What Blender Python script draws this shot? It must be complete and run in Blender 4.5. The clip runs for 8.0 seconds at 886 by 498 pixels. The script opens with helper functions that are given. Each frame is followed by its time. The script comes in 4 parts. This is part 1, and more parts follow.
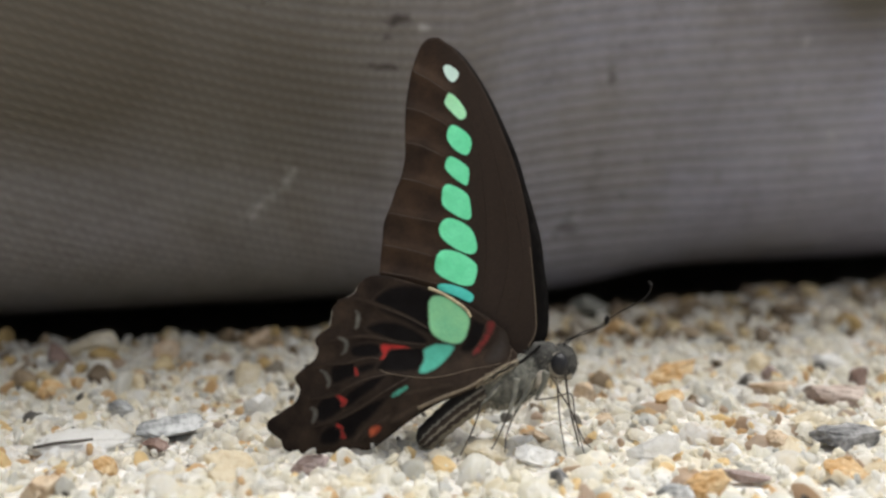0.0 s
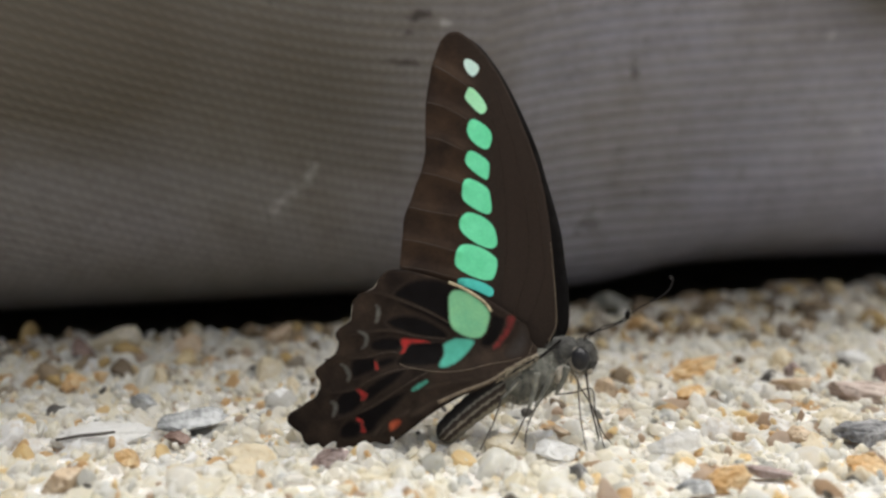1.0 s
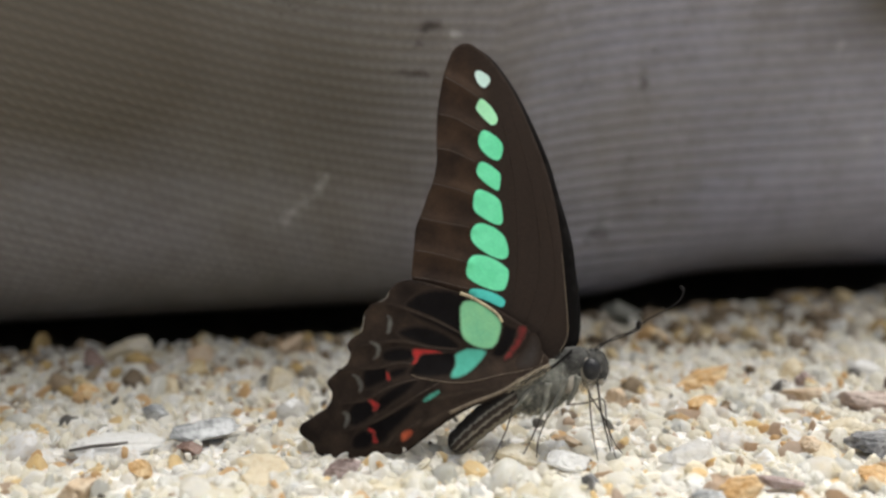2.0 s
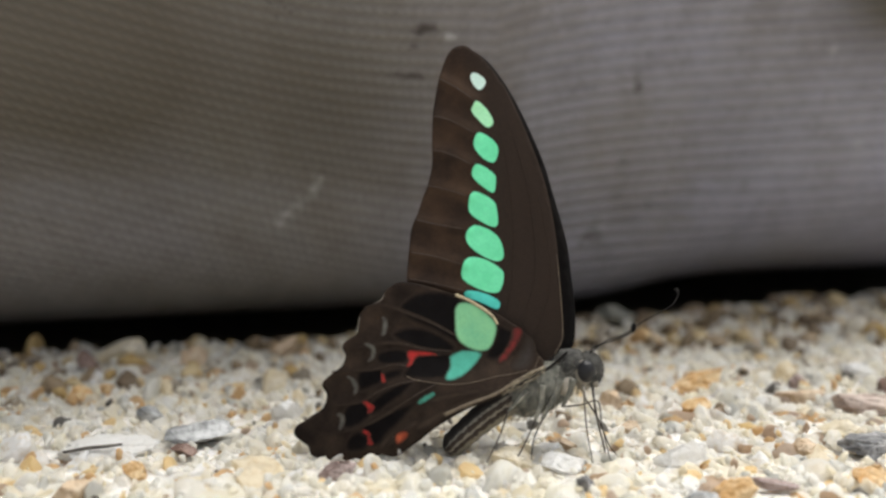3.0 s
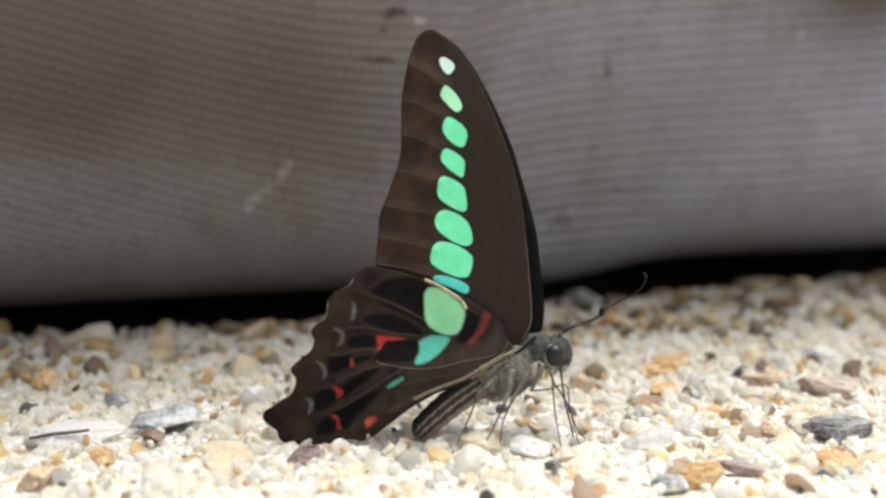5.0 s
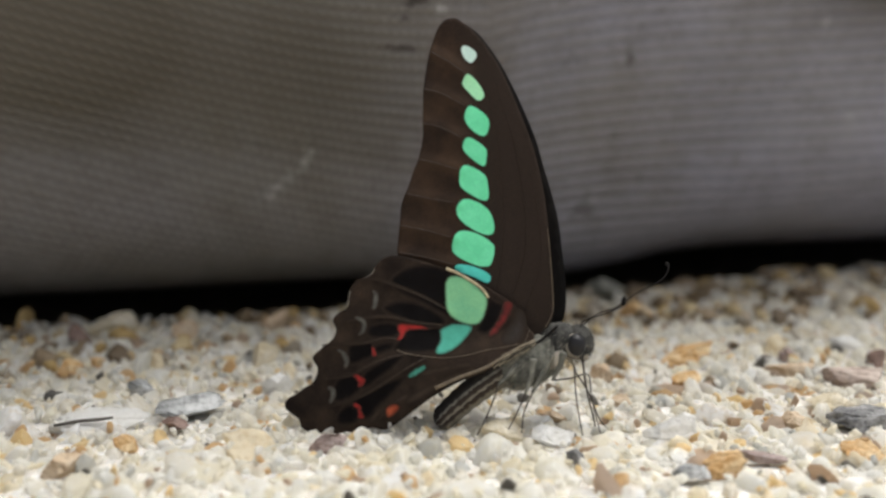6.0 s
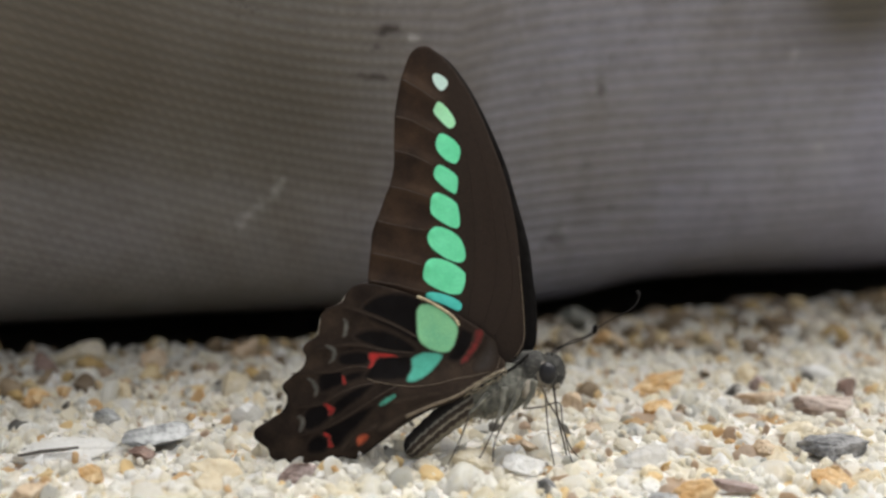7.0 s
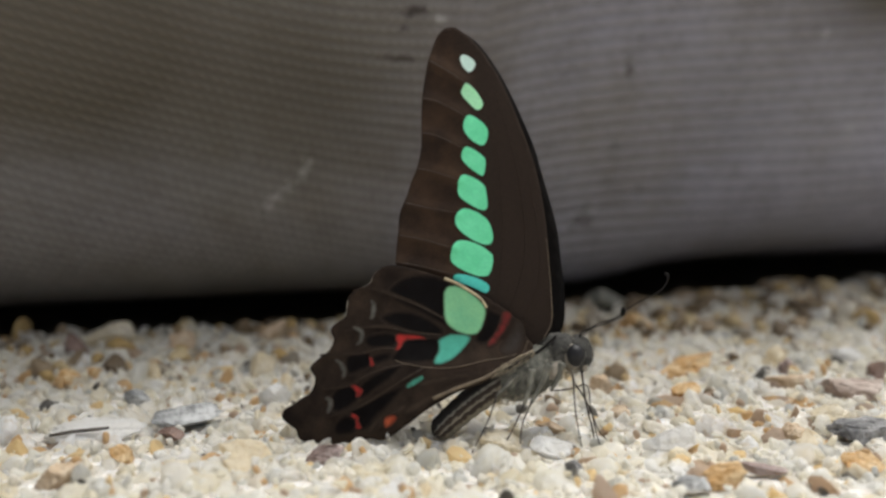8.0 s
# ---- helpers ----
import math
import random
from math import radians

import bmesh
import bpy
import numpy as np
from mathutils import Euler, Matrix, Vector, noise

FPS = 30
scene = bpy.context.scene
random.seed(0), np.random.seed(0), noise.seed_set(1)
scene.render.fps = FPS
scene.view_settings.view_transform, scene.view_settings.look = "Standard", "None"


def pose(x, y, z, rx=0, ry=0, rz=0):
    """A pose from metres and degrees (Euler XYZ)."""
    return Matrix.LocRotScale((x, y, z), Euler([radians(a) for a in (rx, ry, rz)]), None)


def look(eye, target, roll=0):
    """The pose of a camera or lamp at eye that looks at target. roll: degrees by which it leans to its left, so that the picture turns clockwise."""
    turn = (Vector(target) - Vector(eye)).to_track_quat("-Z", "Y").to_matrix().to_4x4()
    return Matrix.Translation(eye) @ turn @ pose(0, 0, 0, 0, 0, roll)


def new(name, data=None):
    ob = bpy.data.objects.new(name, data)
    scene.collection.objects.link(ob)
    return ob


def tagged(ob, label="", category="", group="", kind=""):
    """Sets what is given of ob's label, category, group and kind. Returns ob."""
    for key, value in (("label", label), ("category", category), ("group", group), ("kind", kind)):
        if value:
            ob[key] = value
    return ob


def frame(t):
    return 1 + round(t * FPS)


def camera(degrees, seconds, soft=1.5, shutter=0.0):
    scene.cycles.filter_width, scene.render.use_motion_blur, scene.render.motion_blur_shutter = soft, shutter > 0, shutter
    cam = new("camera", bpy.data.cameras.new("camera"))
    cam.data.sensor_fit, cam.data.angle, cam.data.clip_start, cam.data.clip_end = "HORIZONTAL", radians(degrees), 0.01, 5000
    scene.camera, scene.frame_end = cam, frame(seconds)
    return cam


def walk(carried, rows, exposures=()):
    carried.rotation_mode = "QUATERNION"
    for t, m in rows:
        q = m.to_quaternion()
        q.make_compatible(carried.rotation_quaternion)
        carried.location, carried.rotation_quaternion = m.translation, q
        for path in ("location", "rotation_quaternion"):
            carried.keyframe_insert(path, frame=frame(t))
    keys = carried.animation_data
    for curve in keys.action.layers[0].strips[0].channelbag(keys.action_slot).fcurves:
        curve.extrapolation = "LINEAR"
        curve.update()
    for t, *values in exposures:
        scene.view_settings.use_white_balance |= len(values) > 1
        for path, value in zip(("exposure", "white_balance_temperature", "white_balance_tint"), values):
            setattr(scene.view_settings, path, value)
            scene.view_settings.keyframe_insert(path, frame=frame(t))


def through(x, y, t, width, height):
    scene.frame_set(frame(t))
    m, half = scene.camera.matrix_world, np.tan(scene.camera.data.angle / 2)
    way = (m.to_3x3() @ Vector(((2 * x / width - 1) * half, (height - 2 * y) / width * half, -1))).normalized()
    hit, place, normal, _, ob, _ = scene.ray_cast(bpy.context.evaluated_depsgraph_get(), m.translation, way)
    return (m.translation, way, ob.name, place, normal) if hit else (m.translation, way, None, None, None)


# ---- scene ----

from mathutils.geometry import delaunay_2d_cdt

MM = 0.001

# ---- camera: held by hand close to the ground, turning and swaying a little ----
cam = camera(42.0, 8.0, soft=2.6, shutter=0.4)
cam.data.dof.use_dof = True
cam.data.dof.focus_distance = 0.166
cam.data.dof.aperture_fstop = 11.0
# seconds; millimetres across, ahead and up; degrees
ROWS = [
    (0.0, 0.00, 0.00, 59.40, 79.00, 0.00, 0.00), (0.1, 0.08, -0.08, 59.33, 78.97, 0.04, 0.08), (0.2, 0.16, -0.15, 59.27, 78.72, 0.09, 0.30),
    (0.3, 0.24, -0.23, 59.20, 78.80, 0.13, 0.14), (0.4, 0.32, -0.31, 59.14, 78.66, 0.17, 0.53), (0.5, 0.40, -0.38, 59.07, 78.61, 0.22, 0.63),
    (0.6, 0.46, -0.32, 59.00, 78.54, 0.21, 0.72), (0.7, 0.52, -0.26, 58.93, 78.60, 0.20, 0.82), (0.8, 0.57, -0.21, 58.87, 78.67, 0.19, 1.09),
    (0.9, 0.63, -0.15, 58.80, 78.84, 0.19, 1.17), (1.0, 0.68, -0.09, 58.73, 78.96, 0.18, 1.23), (1.1, 0.62, -0.13, 58.77, 79.12, 0.20, 1.56),
    (1.2, 0.55, -0.18, 58.81, 79.25, 0.23, 1.65), (2.3, -0.17, -0.69, 59.23, 79.50, 0.48, 1.35), (2.4, -0.23, -0.73, 59.26, 79.63, 0.51, 1.10),
    (2.5, -0.30, -0.78, 59.30, 79.49, 0.53, 1.28), (2.6, -0.33, -0.77, 59.23, 79.47, 0.45, 1.24), (2.7, -0.36, -0.75, 59.16, 79.43, 0.38, 1.20),
    (2.8, -0.40, -0.74, 59.08, 79.48, 0.30, 0.85), (2.9, -0.43, -0.73, 59.01, 79.51, 0.23, 1.01), (3.0, -0.46, -0.72, 58.94, 79.56, 0.15, 1.16),
    (3.1, -0.53, -0.62, 58.94, 79.67, 0.11, 0.73), (3.2, -0.60, -0.52, 58.94, 79.61, 0.07, 0.78), (3.3, -0.67, -0.42, 58.95, 79.58, 0.03, 0.45),
    (3.4, -0.74, -0.32, 58.95, 79.52, -0.02, 0.37), (3.5, -0.81, -0.22, 58.95, 79.51, -0.06, 0.32), (3.6, -0.69, -0.16, 58.97, 79.59, -0.10, 0.22),
    (3.7, -0.57, -0.09, 59.00, 79.69, -0.15, 0.10), (3.8, -0.45, -0.03, 59.02, 79.66, -0.19, -0.16), (3.9, -0.33, 0.03, 59.04, 79.76, -0.24, -0.09),
    (4.0, -0.21, 0.10, 59.06, 79.96, -0.28, -0.28), (4.1, -0.17, -0.07, 59.04, 79.98, -0.26, -0.31), (4.2, -0.13, -0.24, 59.02, 80.11, -0.23, -0.41),
    (4.3, -0.09, -0.41, 58.99, 80.23, -0.21, -0.45), (4.4, -0.05, -0.57, 58.97, 79.32, -0.18, -0.31), (4.5, -0.01, -0.74, 58.95, 79.17, -0.15, -0.27),
    (4.7, -0.04, -0.71, 58.98, 78.74, -0.13, -0.25), (5.8, -0.21, -0.54, 59.14, 78.85, 0.01, 0.13), (5.9, -0.23, -0.52, 59.15, 78.18, 0.02, 0.88),
    (6.0, -0.24, -0.51, 59.17, 78.16, 0.03, 0.79), (6.1, -0.24, -0.51, 59.17, 78.34, 0.03, 0.34), (6.2, -0.47, 0.61, 58.46, 80.70, -0.98, -2.18),
    (6.3, -0.61, -0.45, 58.56, 79.78, -0.40, -1.52), (6.4, -0.61, -0.45, 58.56, 80.01, -0.40, -1.46), (6.5, -0.61, -0.45, 58.56, 79.57, -0.40, -1.10),
    (6.6, -0.47, -0.38, 58.54, 79.76, -0.38, -1.02), (6.7, -0.33, -0.30, 58.53, 80.04, -0.36, -0.85), (6.8, -0.19, -0.23, 58.51, 79.97, -0.34, -0.83),
    (6.9, -0.05, -0.15, 58.49, 79.75, -0.32, -0.56), (7.0, 0.10, -0.08, 58.47, 79.75, -0.31, -0.49), (7.1, -0.01, -0.11, 58.53, 79.71, -0.28, -0.54),
    (7.2, -0.12, -0.14, 58.59, 79.35, -0.26, -0.08), (7.3, -0.23, -0.18, 58.64, 79.25, -0.23, -0.12), (7.5, -0.45, -0.24, 58.76, 78.94, -0.18, 0.23),
    (8.0, -0.03, 0.12, 58.52, 78.82, -0.08, 0.81),
]
EXPOSURES = [(0.0, -0.06), (0.5, -0.18), (1.0, -0.08), (1.2, 0.03), (2.3, 0.05), (3.0, 0.07), (3.5, -0.01), (4.0, 0.09), (4.3, 0.27), (4.5, 0.52), (4.7, 0.48),
             (5.8, -0.10), (6.0, -0.15), (6.5, -0.03), (7.0, -0.08), (7.5, -0.21), (8.0, -0.25)]
walk(cam, [(t, pose(x * MM, y * MM, z * MM, rx, ry, rz)) for t, x, y, z, rx, ry, rz in ROWS], EXPOSURES)

# ---- light: bright hazy sky, a soft high sun ----
SUN_UP, SUN_TURN = 73.0, 56.0
world = bpy.data.worlds.new("sky")
scene.world = world
world.use_nodes = True
sky = world.node_tree.nodes.new("ShaderNodeTexSky")
sky.sky_type, sky.sun_disc = "NISHITA", False
sky.sun_elevation, sky.sun_rotation = radians(SUN_UP), radians(SUN_TURN)
sky.air_density, sky.dust_density = 1.0, 4.0
background = world.node_tree.nodes["Background"]
background.inputs["Strength"].default_value = 0.15
haze = world.node_tree.nodes.new("ShaderNodeHueSaturation")
haze.inputs["Saturation"].default_value = 0.28
world.node_tree.links.new(sky.outputs[0], haze.inputs["Color"])
world.node_tree.links.new(haze.outputs[0], background.inputs["Color"])
sun = new("sun", bpy.data.lights.new("sun", "SUN"))
sun.data.energy, sun.data.angle, sun.data.color = 5.0, radians(54), (1.0, 0.987, 0.95)
a, e = radians(SUN_TURN), radians(SUN_UP)
sun.matrix_world = look((math.sin(a) * math.cos(e), math.cos(a) * math.cos(e), math.sin(e)), (0, 0, 0))


# ---- materials ----
class Nodes:
    """A node material in the making."""

    def __init__(self, name, rough=0.6, specular=0.5, metal=0.0):
        self.mat = bpy.data.materials.new(name)
        self.mat.use_nodes = True
        self.tree = self.mat.node_tree
        self.bsdf = self.tree.nodes["Principled BSDF"]
        self.bsdf.inputs["Roughness"].default_value = rough
        self.bsdf.inputs["Specular IOR Level"].default_value = specular
        self.bsdf.inputs["Metallic"].default_value = metal

    def node(self, kind, **values):
        n = self.tree.nodes.new(kind)
        for key, value in values.items():
            n.inputs[key.replace("_", " ")].default_value = value
        return n

    def link(self, out, inp):
        self.tree.links.new(out, inp)

    def coords(self, which="Object"):
        return self.node("ShaderNodeTexCoord").outputs[which]

    def noise(self, scale, detail=3.0, rough=0.5, vector=None):
        n = self.node("ShaderNodeTexNoise", Scale=scale, Detail=detail, Roughness=rough)
        self.link(vector if vector is not None else self.coords(), n.inputs["Vector"])
        return n.outputs["Fac"]

    def ramp(self, fac, stops, constant=False):
        n = self.node("ShaderNodeValToRGB")
        n.color_ramp.interpolation = "CONSTANT" if constant else "LINEAR"
        els = n.color_ramp.elements
        while len(els) < len(stops):
            els.new(0.5)
        for el, (p, c) in zip(els, stops):
            el.position, el.color = p, (*c, 1) if len(c) == 3 else c
        self.link(fac, n.inputs["Fac"])
        return n.outputs["Color"]

    def mix(self, fac, a, b, blend="MIX"):
        n = self.tree.nodes.new("ShaderNodeMix")
        n.data_type, n.blend_type = "RGBA", blend
        for value, i in ((fac, 0), (a, 6), (b, 7)):
            if isinstance(value, (int, float)):
                n.inputs[i].default_value = value
            elif isinstance(value, tuple):
                n.inputs[i].default_value = (*value, 1)
            else:
                self.link(value, n.inputs[i])
        return n.outputs[2]

    def maths(self, op, a, b=0.0):
        n = self.tree.nodes.new("ShaderNodeMath")
        n.operation = op
        for value, i in ((a, 0), (b, 1)):
            if isinstance(value, (int, float)):
                n.inputs[i].default_value = value
            else:
                self.link(value, n.inputs[i])
        return n.outputs[0]

    def color(self, out):
        if isinstance(out, tuple):
            self.bsdf.inputs["Base Color"].default_value = (*out, 1)
        else:
            self.link(out, self.bsdf.inputs["Base Color"])
        return self

    def clear(self, amount, tint):
        """Lets a share of the light pass through the body, scattered, as milky quartz does."""
        through_it = self.node("ShaderNodeBsdfTranslucent")
        if isinstance(tint, tuple):
            through_it.inputs["Color"].default_value = (*tint, 1)
        else:
            self.link(tint, through_it.inputs["Color"])
        blend = self.node("ShaderNodeMixShader", Fac=amount)
        self.link(self.bsdf.outputs[0], blend.inputs[1])
        self.link(through_it.outputs[0], blend.inputs[2])
        self.link(blend.outputs[0], self.tree.nodes["Material Output"].inputs["Surface"])
        return self

    def bump(self, height, distance, strength=1.0):
        n = self.node("ShaderNodeBump", Strength=strength, Distance=distance)
        self.link(height, n.inputs["Height"])
        self.link(n.outputs["Normal"], self.bsdf.inputs["Normal"])
        return self


def grain_material(name, single):
    """Quartz sand: mostly clear white and cream, some ochre, grey and dark grains."""
    m = Nodes(name, rough=0.3, specular=0.5)
    if single:
        rnd = m.node("ShaderNodeObjectInfo").outputs["Random"]
    else:
        rnd = m.node("ShaderNodeNewGeometry").outputs["Random Per Island"]
    base = m.ramp(rnd, [
        (0.0, (0.965, 0.965, 0.96)), (0.26, (0.955, 0.94, 0.89)), (0.36, (0.97, 0.972, 0.975)), (0.50, (0.94, 0.905, 0.82)),
        (0.58, (0.965, 0.96, 0.95)), (0.70, (0.87, 0.875, 0.875)), (0.76, (0.89, 0.75, 0.50)), (0.79, (0.94, 0.925, 0.90)),
        (0.89, (0.70, 0.71, 0.715)), (0.925, (0.77, 0.59, 0.37)), (0.955, (0.64, 0.53, 0.44)), (0.988, (0.22, 0.21, 0.20))], True)
    blotch = m.ramp(m.noise(700, 4, 0.6), [(0.35, (1, 1, 1)), (0.55, (0.95, 0.94, 0.88)), (0.72, (0.80, 0.74, 0.57))])
    speck = m.ramp(m.noise(2600, 2, 0.5), [(0.3, (0.80, 0.79, 0.78)), (0.42, (1, 1, 1))])
    # iron stains run over many grains
    place = m.node("ShaderNodeNewGeometry").outputs["Position"]
    iron = m.ramp(m.noise(210, 4, 0.65, place), [(0.40, (1, 1, 1)), (0.58, (0.97, 0.91, 0.74)), (0.72, (0.88, 0.71, 0.43))])
    base = m.mix(0.32, base, iron, "MULTIPLY")
    # dirtier and cleaner patches of sand
    soil = m.ramp(m.noise(55, 5, 0.6, place), [(0.42, (1, 1, 1)), (0.62, (0.80, 0.78, 0.70)), (0.75, (0.64, 0.59, 0.48))])
    base = m.mix(0.18, base, soil, "MULTIPLY")
    tone = m.mix(0.5, m.mix(0.35, base, blotch, "MULTIPLY"), speck, "MULTIPLY")
    m.color(tone)
    m.clear(0.66, tone)
    m.bump(m.noise(900, 6, 0.7), 0.0006, 0.75)
    return m.mat


def loose_material(name, tones, rough, through=0.25):
    """Grains of a few near tones, one for each grain."""
    m = Nodes(name, rough=rough)
    rnd = m.node("ShaderNodeNewGeometry").outputs["Random Per Island"]
    base = m.ramp(rnd, [(k / len(tones), c) for k, c in enumerate(tones)], True)
    vary = m.ramp(m.noise(600, 5, 0.65), [(0.32, (0.76, 0.68, 0.55)), (0.52, (1, 1, 1)), (0.75, (1.04, 1.04, 1.04))])
    tone = m.mix(0.8, base, vary, "MULTIPLY")
    m.color(tone)
    m.clear(through, tone)
    m.bump(m.noise(800, 5, 0.65), 0.0005, 0.7)
    return m.mat


def stone_material(name, tone, tone2, scale=500.0, rough=0.5):
    m = Nodes(name, rough=rough)
    c = m.mix(m.ramp(m.noise(scale, 5, 0.65), [(0.38, (0, 0, 0)), (0.62, (1, 1, 1))]), tone, tone2)
    speck = m.ramp(m.noise(scale * 4, 2), [(0.3, (0.6, 0.58, 0.56)), (0.45, (1, 1, 1))])
    m.color(m.mix(0.7, c, speck, "MULTIPLY"))
    m.bump(m.noise(scale * 2.2, 5, 0.7), 0.0003, 0.8)
    if max(tone) > 0.4:
        m.clear(0.5 if min(tone) > 0.5 else 0.3, c)
    return m.mat


def ground_material():
    m = Nodes("bed_of_sand", rough=0.8)
    vor = m.node("ShaderNodeTexVoronoi", Scale=420.0)
    m.link(m.coords(), vor.inputs["Vector"])
    tint = m.ramp(m.noise(300, 3), [(0.35, (0.80, 0.795, 0.78)), (0.55, (0.78, 0.75, 0.69)), (0.7, (0.82, 0.815, 0.805))])
    # wide patches of bare brown earth
    earth = m.ramp(m.noise(3.0, 8, 0.7), [(0.28, (0, 0, 0)), (0.66, (0.35, 0.35, 0.35))])
    tint = m.mix(earth, tint, m.ramp(m.noise(120, 4), [(0.35, (0.33, 0.265, 0.19)), (0.65, (0.46, 0.39, 0.30))]))
    m.color(m.mix(0.5, tint, m.ramp(vor.outputs["Distance"], [(0.0, (1, 1, 1)), (0.8, (0.62, 0.59, 0.54))]), "MULTIPLY"))
    m.bump(vor.outputs["Distance"], 0.002, 0.6)
    m.bsdf.inputs["Subsurface Weight"].default_value = 0.7
    m.bsdf.inputs["Subsurface Radius"].default_value = (0.0024, 0.0021, 0.0018)
    m.bsdf.inputs["Subsurface Scale"].default_value = 1.0
    return m.mat


def sack_material():
    """Weathered woven plastic cloth, threads crossing, with mud stains."""
    m = Nodes("woven_cloth", rough=0.62, specular=0.35)
    uv = m.coords("UV")
    sep = m.node("ShaderNodeSeparateXYZ")
    m.link(uv, sep.inputs[0])
    su = m.maths("SINE", m.maths("MULTIPLY", sep.outputs[0], 2 * math.pi))
    sv = m.maths("SINE", m.maths("MULTIPLY", sep.outputs[1], 2 * math.pi))
    cross = m.maths("MULTIPLY", su, sv)
    # ribs where the cloth is drawn tight, a plain crossing of threads where it is slack
    place = m.node("ShaderNodeSeparateXYZ")
    m.link(m.coords(), place.inputs[0])
    tight = m.ramp(m.maths("ADD", m.maths("MULTIPLY", place.outputs[0], 14.0), 0.6), [(0.0, (0, 0, 0)), (1.0, (1, 1, 1))])
    ribbed = m.maths("ADD", m.maths("MULTIPLY", cross, 0.4), m.maths("ADD", m.maths("MULTIPLY", sv, 0.7), m.maths("MULTIPLY", su, 0.15)))
    crossed = m.maths("ADD", m.maths("MULTIPLY", cross, 0.32), m.maths("ADD", m.maths("MULTIPLY", sv, 0.55), m.maths("MULTIPLY", su, 0.2)))
    weave = m.maths("ADD", m.maths("MULTIPLY", ribbed, tight), m.maths("MULTIPLY", crossed, m.maths("SUBTRACT", 1.0, tight)))
    broad = m.noise(14, 4, 0.6)
    fine = m.noise(110, 5, 0.6)
    base = m.ramp(broad, [(0.34, (0.245, 0.228, 0.222)), (0.52, (0.272, 0.264, 0.293)), (0.68, (0.281, 0.276, 0.334))])
    # a warmer, darker grey on the slack side
    base = m.mix(m.maths("SUBTRACT", 1.0, tight), base, m.mix(1.0, base, (0.75, 0.73, 0.61), "MULTIPLY"))
    base = m.mix(0.45, base, m.ramp(fine, [(0.3, (0.62, 0.58, 0.54)), (0.55, (1, 1, 1)), (0.75, (1.0, 0.98, 0.96))]), "MULTIPLY")
    grime = m.ramp(m.noise(620, 4, 0.65), [(0.30, (0.60, 0.57, 0.54)), (0.50, (1, 1, 1)), (0.75, (1.12, 1.12, 1.12))])
    base = m.mix(0.55, base, grime, "MULTIPLY")
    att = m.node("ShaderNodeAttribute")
    att.attribute_name = "stain_and_shade"
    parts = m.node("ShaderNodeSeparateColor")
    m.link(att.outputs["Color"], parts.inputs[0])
    # brown staining, deepened to carry the shade on the sack's sides
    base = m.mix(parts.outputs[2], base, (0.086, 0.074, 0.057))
    # mud and scuffs break up into flecks
    fleck = m.noise(750, 5, 0.7)
    mud = m.ramp(m.maths("ADD", m.maths("MULTIPLY", parts.outputs[0], 0.36), fleck), [(0.62, (0, 0, 0)), (0.76, (1, 1, 1))])
    worn = m.ramp(m.maths("ADD", m.maths("MULTIPLY", parts.outputs[1], 0.6), fleck), [(0.56, (0, 0, 0)), (0.85, (0.6, 0.6, 0.6))])
    base = m.mix(m.maths("MULTIPLY", mud, m.maths("MINIMUM", m.maths("MULTIPLY", parts.outputs[0], 4.0), 1.0)), base, (0.055, 0.045, 0.04))
    base = m.mix(m.maths("MULTIPLY", worn, m.maths("MINIMUM", m.maths("MULTIPLY", parts.outputs[1], 6.0), 1.0)), base, (0.5, 0.5, 0.48))
    # shade in the weave's furrows, put into the colour
    dark = m.ramp(m.maths("ADD", m.maths("MULTIPLY", weave, 0.4), 0.5), [(0.12, (0.62, 0.60, 0.58)), (0.6, (1, 1, 1))])
    m.color(m.mix(0.8, base, dark, "MULTIPLY"))
    m.bump(m.maths("ADD", weave, m.maths("MULTIPLY", fine, 1.5)), 0.00016, 0.8)
    return m.mat


def wing_material(name, dark, light, scale=180.0, cell=None):
    """Scaled wing membrane: dark brown with a fine dusting of paler scales; cell is the plainer brown towards the leading edge."""
    m = Nodes(name, rough=0.75, specular=0.07)
    c = m.mix(m.ramp(m.noise(scale, 4, 0.6), [(0.35, (0, 0, 0)), (0.7, (1, 1, 1))]), dark, light)
    if cell:
        place = m.node("ShaderNodeSeparateXYZ")
        m.link(m.coords(), place.inputs[0])
        ahead = m.maths("ADD", m.maths("MULTIPLY", place.outputs[0], 90.0), m.maths("MULTIPLY", place.outputs[2], 6.0))
        c = m.mix(m.ramp(ahead, [(0.15, (0, 0, 0)), (0.55, (1, 1, 1))]), c, cell)
    dust = m.ramp(m.noise(6000, 2, 0.6), [(0.35, (0.75, 0.75, 0.75)), (0.65, (1.25, 1.2, 1.15))])
    m.color(m.mix(0.8, c, dust, "MULTIPLY"))
    m.bump(m.noise(4500, 2), 0.00004, 0.6)
    return m.mat


